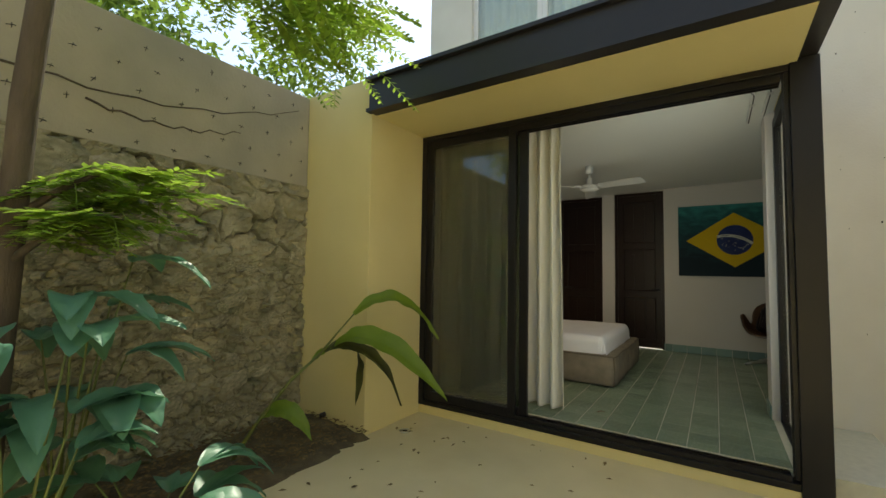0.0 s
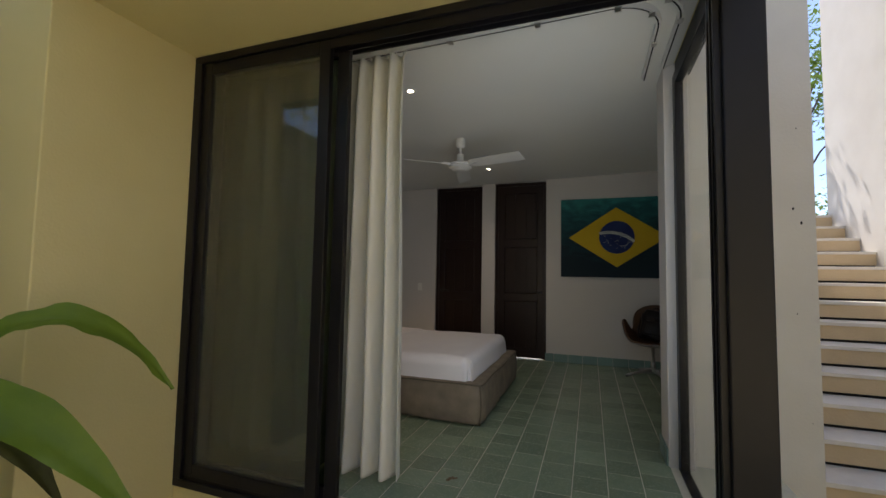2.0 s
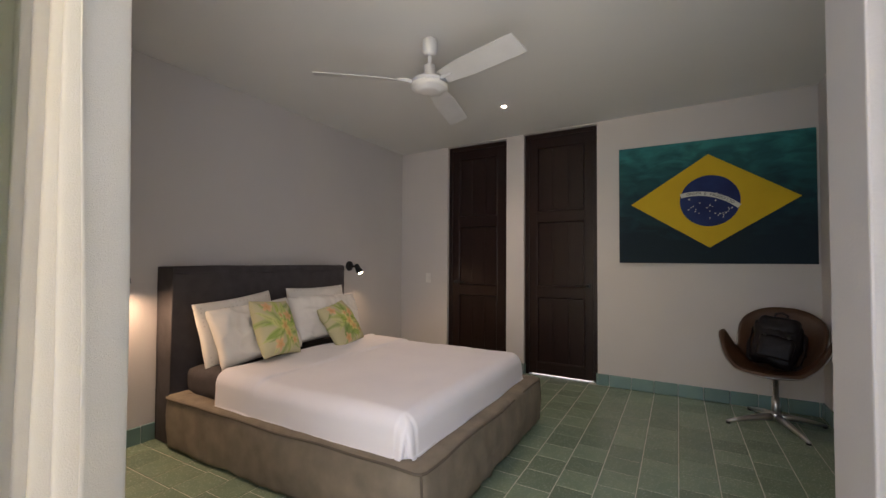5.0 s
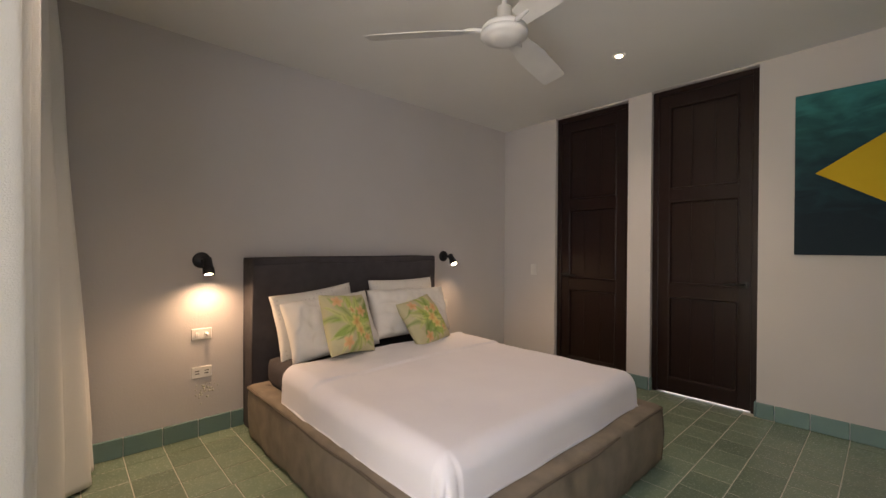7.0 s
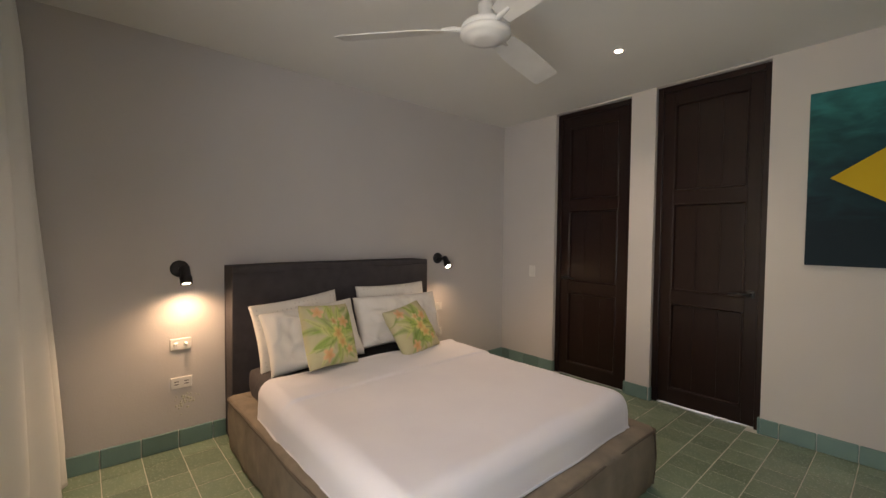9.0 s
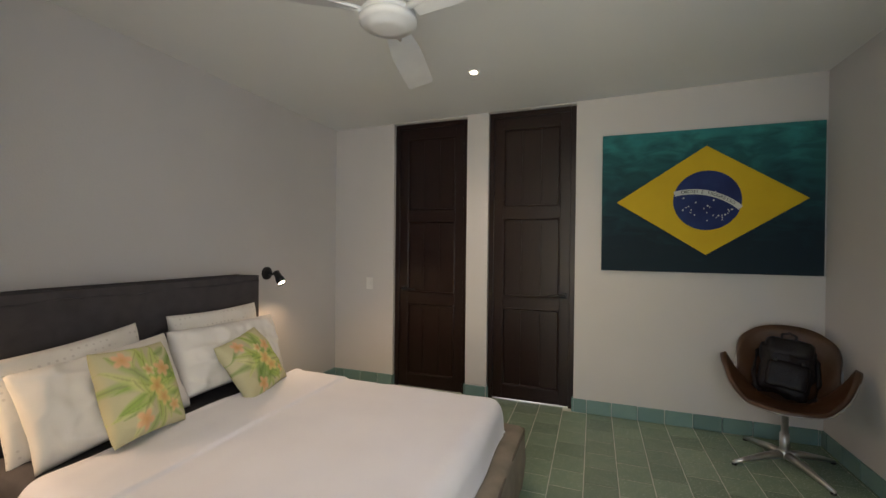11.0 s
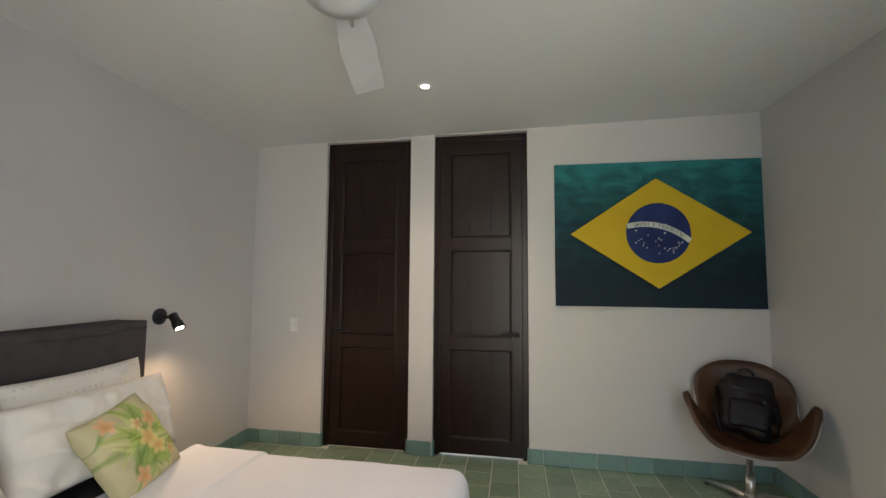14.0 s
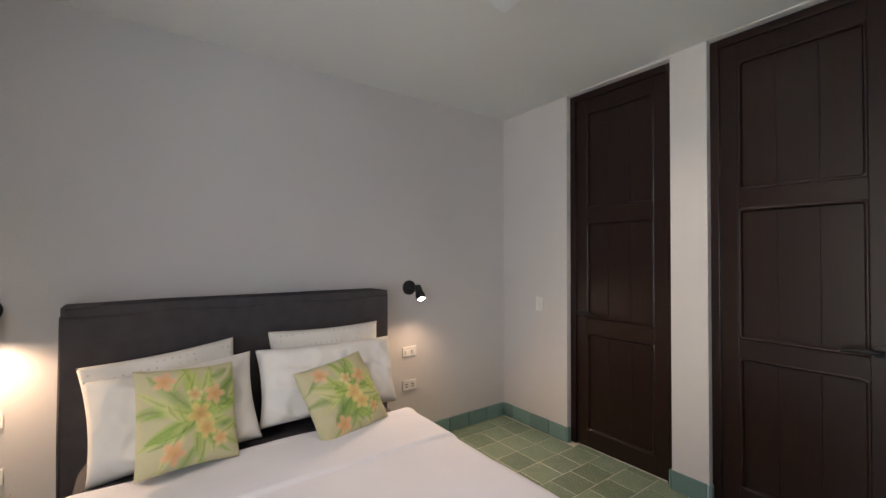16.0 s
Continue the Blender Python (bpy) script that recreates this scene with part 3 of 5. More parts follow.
pillow("pillow", 0.60, 0.44, 0.15, lean(-2.45, 6.11, 0.715, 13, 0, 6), DOTTED, "pale dotted pillow leaning on the dark headboard", 1, 0.016)
pillow("pillow", 0.62, 0.40, 0.19, lean(-2.30, 6.14, 0.700, 24, -4, 5), PILLOW, "crumpled white pillow in front of another", 5, 0.042)
pillow("pillow", 0.64, 0.42, 0.13, lean(-2.47, 6.87, 0.760, 12, 0, 0), DOTTED, "pale dotted pillow leaning on the headboard", 9, 0.014)
pillow("pillow", 0.74, 0.37, 0.19, lean(-2.33, 6.83, 0.722, 20, 0, -1), PILLOW, "white pillow behind a floral cushion", 13, 0.034)


# ---- floral cloth, painting colours, leaves ----
def floral_cloth():
    """Cloth whose print is kept in the mesh's colour layer."""
    m = material("floral_cloth", (1, 1, 1), 0.92, fine=260, bump=0.05, spec=0.2)
    nd, lk = m.node_tree.nodes, m.node_tree.links
    at = nd.new("ShaderNodeVertexColor")
    at.layer_name = "print"
    lk.new(at.outputs["Color"], nd["Principled BSDF"].inputs["Base Color"])
    return m


def floral_print(me, w, h, seed):
    """Blades of green and pale flowers drawn at random over a cream ground."""
    rng = random.Random(seed)
    ground = np.array((0.54, 0.50, 0.30))
    blades, flowers = [], []
    for k in range(46):
        if k < 30:
            hub, a, L = (0.045 * w, -0.02 * h), k * 0.2094 * 2 + rng.uniform(-0.2, 0.2), rng.uniform(0.11, 0.22)
        else:
            hub, a, L = (rng.uniform(-0.30, 0.35) * w, rng.uniform(-0.40, 0.36) * h), rng.uniform(0, 6.28), rng.uniform(0.06, 0.11)
        c = rng.choice(((0.36, 0.44, 0.10), (0.24, 0.36, 0.07), (0.50, 0.54, 0.18), (0.17, 0.28, 0.06), (0.58, 0.58, 0.24), (0.44, 0.52, 0.14)))
        o = rng.uniform(0, 0.04)
        blades.append((hub[0] + o * math.cos(a), hub[1] + o * math.sin(a), a, L, rng.uniform(0.020, 0.042), rng.uniform(-1.4, 1.4), np.array(c)))
    for fx, fy, r, c in ((0.06, -0.02, 0.055, (0.82, 0.72, 0.26)), (0.12, -0.16, 0.046, (0.80, 0.70, 0.28)), (-0.26, 0.34, 0.046, (0.80, 0.50, 0.34)), (0.22, 0.16, 0.048, (0.80, 0.54, 0.32)), (-0.20, -0.33, 0.050, (0.80, 0.50, 0.30)), (0.26, -0.28, 0.036, (0.80, 0.62, 0.34)), (0.02, 0.18, 0.036, (0.84, 0.78, 0.44))):
        flowers.append((fx * w, fy * h, r, rng.uniform(0, 6), np.array(c)))
    layer = me.color_attributes.new("print", "FLOAT_COLOR", "POINT")
    for i, v in enumerate(me.vertices):
        x, y = v.co.x, v.co.y
        c = ground * (1 + 0.10 * noise.noise(Vector((x * 9, y * 9, seed))))
        for bx, by, a, L, wd, bend, col in blades:
            dx, dy = x - bx, y - by
            t = (dx * math.cos(a) + dy * math.sin(a)) / L
            if 0 < t < 1:
                off = -dx * math.sin(a) + dy * math.cos(a) - bend * 0.08 * t * t
                e = abs(off) / (wd * math.sin(math.pi * t) ** 0.7 + 1e-5)
                if e < 1:
                    k = 0.62 * min(1, (1 - e) * 1.5)
                    c = c * (1 - k) + col * (1.15 if e > 0.15 else 0.75) * k
        for fx, fy, r, ph, col in flowers:
            dx, dy = x - fx, y - fy
            q, th = math.hypot(dx, dy), math.atan2(dy, dx)
            edge = r * (0.55 + 0.45 * abs(math.cos(2.5 * th + ph)))
            if q < edge:
                k = 0.85 * min(1, (edge - q) / (0.25 * r))
                f = min(1, q / r)
                c = c * (1 - k) + (col * f + np.array((0.66, 0.32, 0.12)) * (1 - f)) * k
        layer.data[i].color = (*c, 1)


def canvas_paint():
    """Teal brushwork above, near black below, blown sideways."""
    m = bpy.data.materials.new("painted_canvas")
    m.use_nodes = True
    nd, lk = m.node_tree.nodes, m.node_tree.links
    b = nd["Principled BSDF"]
    b.inputs["Roughness"].default_value, b.inputs["Specular IOR Level"].default_value = 0.7, 0.22
    co, sep, mp, n, add, ramp = nd.new("ShaderNodeTexCoord"), nd.new("ShaderNodeSeparateXYZ"), nd.new("ShaderNodeMapping"), nd.new("ShaderNodeTexNoise"), nd.new("ShaderNodeMath"), nd.new("ShaderNodeValToRGB")
    mp.inputs["Scale"].default_value = (2.0, 1, 5)
    n.inputs["Scale"].default_value, n.inputs["Detail"].default_value, n.inputs["Distortion"].default_value = 2.6, 8, 0.6
    lk.new(co.outputs["Object"], mp.inputs["Vector"])
    lk.new(mp.outputs[0], n.inputs["Vector"])
    lk.new(co.outputs["Object"], sep.inputs[0])
    hgt, amp = nd.new("ShaderNodeMapRange"), nd.new("ShaderNodeMath")
    hgt.inputs["From Min"].default_value, hgt.inputs["From Max"].default_value = 1.10, 2.32
    lk.new(sep.outputs["Z"], hgt.inputs["Value"])
    amp.operation, amp.inputs[1].default_value, amp.inputs[2].default_value = "MULTIPLY_ADD", 0.75, -0.38
    lk.new(n.outputs["Fac"], amp.inputs[0])
    lk.new(amp.outputs[0], add.inputs[0])
    lk.new(hgt.outputs[0], add.inputs[1])
    lk.new(add.outputs[0], ramp.inputs["Fac"])
    e = ramp.color_ramp.elements
    e[0].position, e[0].color = 0.26, (0.010, 0.022, 0.032, 1)
    e[1].position, e[1].color = 1.0, (0.032, 0.21, 0.21, 1)
    for p, c in ((0.52, (0.013, 0.045, 0.058, 1)), (0.78, (0.018, 0.10, 0.105, 1))):
        k = e.new(p)
        k.color = c
    lk.new(ramp.outputs[0], b.inputs["Base Color"])
    bp = nd.new("ShaderNodeBump")
    bp.inputs["Strength"].default_value, bp.inputs["Distance"].default_value = 0.3, 0.004
    lk.new(n.outputs["Fac"], bp.inputs["Height"])
    lk.new(bp.outputs[0], b.inputs["Normal"])
    return m


def leaf_material(name, colour, second, through=0.35, rough=0.45):
    m = material(name, colour, rough, second=second, scale=6, fine=70, bump=0.03, island=0.3)
    nd, lk = m.node_tree.nodes, m.node_tree.links
    b = nd["Principled BSDF"]
    t, mix = nd.new("ShaderNodeBsdfTranslucent"), nd.new("ShaderNodeMixShader")
    lk.new(b.inputs["Base Color"].links[0].from_socket, t.inputs["Color"])
    mix.inputs[0].default_value = through
    lk.new(b.outputs[0], mix.inputs[1])
    lk.new(t.outputs[0], mix.inputs[2])
    lk.new(mix.outputs[0], nd["Material Output"].inputs["Surface"])
    return m


FLORAL = floral_cloth()
CANVAS = canvas_paint()
YELLOW = material("yellow_paint", (0.62, 0.43, 0.012), 0.65, spec=0.25, second=(0.55, 0.36, 0.010), scale=4, fine=60, bump=0.02)
BLUE = material("blue_paint", (0.020, 0.045, 0.16), 0.65, spec=0.25, second=(0.008, 0.012, 0.075), scale=5, fine=60, bump=0.02, amount=0.6)
PALE = material("pale_paint", (0.62, 0.62, 0.56), 0.5, bump=0.01)
INK = material("dark_ink", (0.02, 0.02, 0.02), 0.5, bump=0)
LEAF_FERN = leaf_material("feathery_leaf", (0.34, 0.48, 0.06), (0.20, 0.33, 0.05), 0.55)
LEAF_BROAD = leaf_material("broad_leaf", (0.27, 0.40, 0.045), (0.19, 0.31, 0.035), 0.5, 0.38)
LEAF_SHADE = leaf_material("shade_leaf", (0.16, 0.36, 0.22), (0.10, 0.26, 0.16), 0.3, 0.4)
LEAF_FAR = leaf_material("crown_leaf", (0.20, 0.30, 0.045), (0.10, 0.18, 0.03), 0.5)
LEAF_DRY = leaf_material("dry_leaf", (0.26, 0.18, 0.07), (0.11, 0.075, 0.035), 0.1, 0.8)
LEAF_BROWN = leaf_material("withered_leaf", (0.12, 0.14, 0.025), (0.05, 0.05, 0.02), 0.3, 0.6)
BARK = material("bark", (0.13, 0.10, 0.07), 0.9, second=(0.06, 0.048, 0.035), scale=9, stretch=(1, 1, 0.3), fine=50, bump=0.2)
STEM = material("green_stem", (0.14, 0.17, 0.04), 0.6, fine=60, bump=0.03)

for w, h, d, m, lab, seed in ((0.365, 0.395, 0.13, lean(-2.14, 6.165, 0.728, 24, 14, -5), "cream cushion printed with green leaves and flowers", 21),
                              (0.39, 0.38, 0.13, lean(-2.16, 6.825, 0.668, 32, 10, 8), "tilted cream cushion with leaf and flower print", 25)):
    pillow("cushion", w, h, d, m, FLORAL, lab, seed, 0.014)


# ---- curtain and its ceiling tracks ----
def curtain_mesh():
    """Stretched behind the fixed pane, gathered at its open end."""
    x0, x1, top, low = -2.70, -0.885, 2.535, 0.018

    def f(u, v):
        z = top + (low - top) * v
        if u < 0.45:
            x = x0 + (u / 0.45) * 1.33
            amp, a = 0.030, u / 0.45 * 2 * math.pi * 8
        else:
            k = (u - 0.45) / 0.55
            x = x0 + 1.33 + k * (x1 - x0 - 1.33) * (1 + 0.10 * v) - 0.03 * v
            amp, a = 0.030 + 0.026 * min(1, k * 6), k * 2 * math.pi * 4.6 + 1.3 * noise.noise(Vector((k * 4.0, 2.0, z * 0.25)))
        amp *= (0.6 + 0.4 * min(1, v * 8)) * (1 + 0.2 * v)
        x += 0.008 * noise.noise(Vector((u * 9, z * 1.1, 0)))
        y = 4.70 + amp * math.sin(a + 0.6 * noise.noise(Vector((u * 6, z * 0.7, 4)))) + 0.016 * noise.noise(Vector((u * 9, z * 0.9, 7)))
        # a doubled hem at the foot
        y -= 0.004 / (1 + math.exp((z - 0.19) / 0.004))
        k = min(1.0, max(0.0, (-2.15 - x) / 0.40))
        y += k * k * (3 - 2 * k) * (0.06 + 0.15 * v)
        return Vector((x, y, z))
    return thicken(sheet_mesh(bmesh.new(), 300, 90, f), 0.003)


cur = thing("curtain", (-1.05, 4.69, 0.02), "white cloth curtain gathered beside the open door", "curtain")
part("cloth", curtain_mesh(), CURTAIN, cur, smooth=True)
for k in range(6):
    x = -1.19 + k * 0.06
    part("hook", tube(bmesh.new(), [(x, 4.69, 2.565), (x, 4.69, 2.545), (x + 0.004, 4.69, 2.52)], 0.004, 6), WHITE_PLASTIC, cur)


def track_points(y, x, end, r):
    pts = [(-2.5 + 0.1 * k, y) for k in range(int((x - r + 2.5) / 0.1) + 1)]
    pts += [(x - r + r * math.sin(radians(q)), y + r - r * math.cos(radians(q))) for q in range(0, 91, 9)]
    pts += [(x, y + r + (end - y - r) * k / 4) for k in range(1, 5)]
    return pts


def ceil_z(x):
    return H + 0.020 * (x + 0.8)


for y, x, end, r in ((4.69, 0.525, 5.60, 0.26), (4.61, 0.625, 5.46, 0.30)):
    th = thing("curtain_track", (x, y, ceil_z(x)), "white curved curtain track fixed under the ceiling", "curtain track", "curtain tracks")
    pts = track_points(y, x, end, r)
    bm, rings = bmesh.new(), []
    for i, (px, py) in enumerate(pts):
        (ax, ay), (bx, by) = pts[max(i - 1, 0)], pts[min(i + 1, len(pts) - 1)]
        n = Vector((ay - by, bx - ax, 0)).normalized() * 0.014
        rings.append([bm.verts.new((px + sg * n.x, py + sg * n.y, ceil_z(px) - low)) for sg, low in ((-1, 0.034), (1, 0.034), (1, 0.001), (-1, 0.001))])
    for lo, hi in zip(rings, rings[1:]):
        for k in range(4):
            bm.faces.new((lo[k], lo[(k + 1) % 4], hi[(k + 1) % 4], hi[k]))
    bm.faces.new(rings[0][::-1])
    bm.faces.new(rings[-1])
    part("rail", bm, WHITE_PAINT, th)
    bm, rings = bmesh.new(), []
    for i, (px, py) in enumerate(pts):
        (ax, ay), (bx, by) = pts[max(i - 1, 0)], pts[min(i + 1, len(pts) - 1)]
        n = Vector((ay - by, bx - ax, 0)).normalized() * 0.004
        rings.append([bm.verts.new((px + sg * n.x, py + sg * n.y, ceil_z(px) - 0.0352)) for sg in (-1, 1)])
    for lo, hi in zip(rings, rings[1:]):
        bm.faces.new((lo[0], lo[1], hi[1], hi[0]))
    part("slot", bm, DARK_HOLE, th, "dark runner slot")
    for k in range(4, len(pts) - 1, 5):
        px, py = pts[k]
        part("clip", boxed(px - 0.016, px + 0.016, py - 0.02, py + 0.02, ceil_z(px) - 0.044, ceil_z(px) - 0.036, bev=0.003), METAL, th)


# ---- wall lamps, switches, sockets ----
def wall_lamp(y, z, aim, reach, label):
    th = thing("wall_lamp", (XL, y, z), label, "wall lamp", "reading lamps beside the bed")
    r = Matrix.Translation((XL, y, z)) @ pose(0, 0, 0, 0, 90, 0)
    part("wall_plate", lathe(bmesh.new(), [(0.052, 0.0), (0.052, 0.012), (0.046, 0.018), (0.0, 0.019)], None, 28, r), IRON, th, smooth=True)
    elbow = Vector((XL + reach, y + 1.0 * (reach - 0.06), z - 0.012))
    bm = tube(bmesh.new(), [(XL + 0.015, y, z), (XL + 0.045, y, z - 0.002), tuple(elbow)], 0.009)
    part("arm", bm, IRON, th, smooth=True)
    d = Vector(aim).normalized()
    m = Matrix.Translation(elbow) @ d.to_track_quat("Z", "Y").to_matrix().to_4x4()
    head = part("lamp_head", lathe(bmesh.new(), [(0.012, -0.03), (0.026, -0.028), (0.028, 0.03), (0.034, 0.036), (0.034, 0.082), (0.030, 0.082), (0.028, 0.045), (0.0, 0.044)], None, 26, m), IRON, th, smooth=True)
    part("bulb", lathe(bmesh.new(), [(0.0, 0.050), (0.018, 0.052), (0.027, 0.066), (0.024, 0.076), (0.0, 0.079)], None, 20, m), BULB, head, "lit warm reflector bulb")
    p = elbow + d * 0.092
    lamp("reading_light", "SPOT", look(p, p + d), 7.5, (1.0, 0.68, 0.38), cone=164, blend=0.9, radius=0.028)


wall_lamp(5.470, 1.130, (0.34, 0.03, -1), 0.078, "black reading lamp on the wall, lit and aimed down")
wall_lamp(7.585, 1.136, (0.54, -0.06, -0.70), 0.088, "black reading lamp on the wall, lit and aimed outwards")


def socket_plate(name, at, facing, label, kind):
    """A plate 115 x 70 mm on the west wall (facing x) or an upright one on the north wall (facing y)."""
    x, y, z = at
    th = thing(name, at, label, "switch" if kind == "switch" else "socket")
    if facing == "x":
        plate = part("plate", boxed(x, x + 0.008, y - 0.058, y + 0.058, z - 0.036, z + 0.036, bev=0.003), WHITE_PLASTIC, th)
        for k in (-1, 1):
            cy = y + k * 0.027
            if kind == "switch":
                part("rocker", boxed(x + 0.006, x + 0.013, cy - 0.011, cy + 0.011, z - 0.014, z + 0.010, bev=0.002), WHITE_PLASTIC, plate)
            else:
                bm = boxed(x + 0.007, x + 0.0095, cy - 0.012, cy + 0.012, z + 0.006, z + 0.011)
                box(bm, x + 0.007, x + 0.0095, cy - 0.012, cy + 0.012, z - 0.011, z - 0.006)
                part("slots", bm, DARK_HOLE, plate)
    else:
        plate = part("plate", boxed(x - 0.036, x + 0.036, y - 0.008, y, z - 0.058, z + 0.058, bev=0.003), WHITE_PLASTIC, th)
        part("rocker", boxed(x - 0.012, x + 0.012, y - 0.013, y - 0.006, z - 0.022, z + 0.022, bev=0.002), WHITE_PLASTIC, plate)
    return th


socket_plate("light_switch", (XL, 5.472, 0.655), "x", "white double light switch under the reading lamp", "switch")
part("dimmer_knob", tube(bmesh.new(), [(XL + 0.008, 5.500, 0.655), (XL + 0.034, 5.500, 0.653)], [0.009, 0.007], 12), WHITE_PLASTIC, bpy.data.objects["light_switch"], smooth=True)
socket_plate("power_socket", (XL, 5.474, 0.410), "x", "white double power socket low on the wall", "socket")
socket_plate("light_switch", (XL, 7.588, 0.672), "x", "white light switch on the far side of the bed", "switch")
socket_plate("power_socket", (XL, 7.590, 0.428), "x", "white power socket on the far side of the bed", "socket")
socket_plate("light_switch", (-2.377, YB, 0.993), "y", "white light switch beside the closed door", "switch")
for x, y in ((-1.115, 5.265), (-1.075, 7.68)):
    th = thing("ceiling_spotlight", (x, y, ceil_z(x)), "small round recessed ceiling spotlight, lit", "spotlight", "ceiling spotlights")
    part("trim_ring", lathe(bmesh.new(), [(0.024, -0.002), (0.030, -0.005), (0.042, -0.004), (0.044, 0.0), (0.024, 0.001)], (x, y, ceil_z(x)), 28), WHITE_PAINT, th, smooth=True)
    part("bulb", lathe(bmesh.new(), [(0.0, -0.006), (0.020, -0.004), (0.023, -0.001)], (x, y, ceil_z(x)), 20), BULB, th, "lit bulb")
    lamp("spotlight_beam", "SPOT", look((x, y, ceil_z(x) - 0.02), (x, y, 0)), 10.5, (1.0, 0.81, 0.60), cone=128, blend=0.8, radius=0.03)


# ---- ceiling fan ----
def ceiling_fan(x, y, zlow, turn):
    zc = ceil_z(x)
    th = thing("ceiling_fan", (x, y, zc), "white three-bladed ceiling fan at rest", "fan")
    part("canopy", lathe(bmesh.new(), [(0.030, zc), (0.046, zc - 0.012), (0.046, zc - 0.085), (0.034, zc - 0.105), (0.014, zc - 0.108)], (x, y, 0), 26), WHITE_PAINT, th, smooth=True)
    part("rod", tube(bmesh.new(), [(x, y, zc - 0.10), (x, y, zlow + 0.12)], 0.012, 12), WHITE_PAINT, th, smooth=True)
    z = zlow
    motor = part("motor", lathe(bmesh.new(), [(0.016, z + 0.175), (0.036, z + 0.17), (0.037, z + 0.105), (0.062, z + 0.095), (0.100, z + 0.080), (0.112, z + 0.066), (0.112, z + 0.058), (0.104, z + 0.055), (0.104, z + 0.050), (0.116, z + 0.046), (0.116, z + 0.030), (0.102, z + 0.018), (0.080, z + 0.012), (0.078, z + 0.007), (0.048, z + 0.002), (0.014, z)], (x, y, 0), 40), WHITE_PAINT, th, smooth=True)
    for k in range(3):
        a = radians(turn + 120 * k)
        d, n = Vector((math.cos(a), math.sin(a), 0)), Vector((-math.sin(a), math.cos(a), 0))
        c = Vector((x, y, z + 0.058))
        bm = bmesh.new()

        def f(u, v):
            r = 0.13 + u * 0.56
            w = (0.045 + 0.024 * min(1, u * 3)) * (1 if u < 0.97 else 0.93)
            o = (v - 0.5) * 2 * w
            return c + d * r + n * o + Vector((0, 0, -0.020 * (v - 0.5) * 2 + 0.004 - 0.012 * u))
        thicken(sheet_mesh(bm, 14, 4, f), 0.004)
        part("blade", bm, WHITE_PAINT, th, smooth=False)
        br = bmesh.new()
        tube(br, [c + d * 0.09, c + d * 0.15 + Vector((0, 0, 0.006)), c + d * 0.20 + Vector((0, 0, 0.006))], [0.012, 0.014, 0.010], 8)
        part("blade_arm", br, WHITE_PAINT, th, smooth=True)


ceiling_fan(-1.07, 6.41, 2.235, 222)


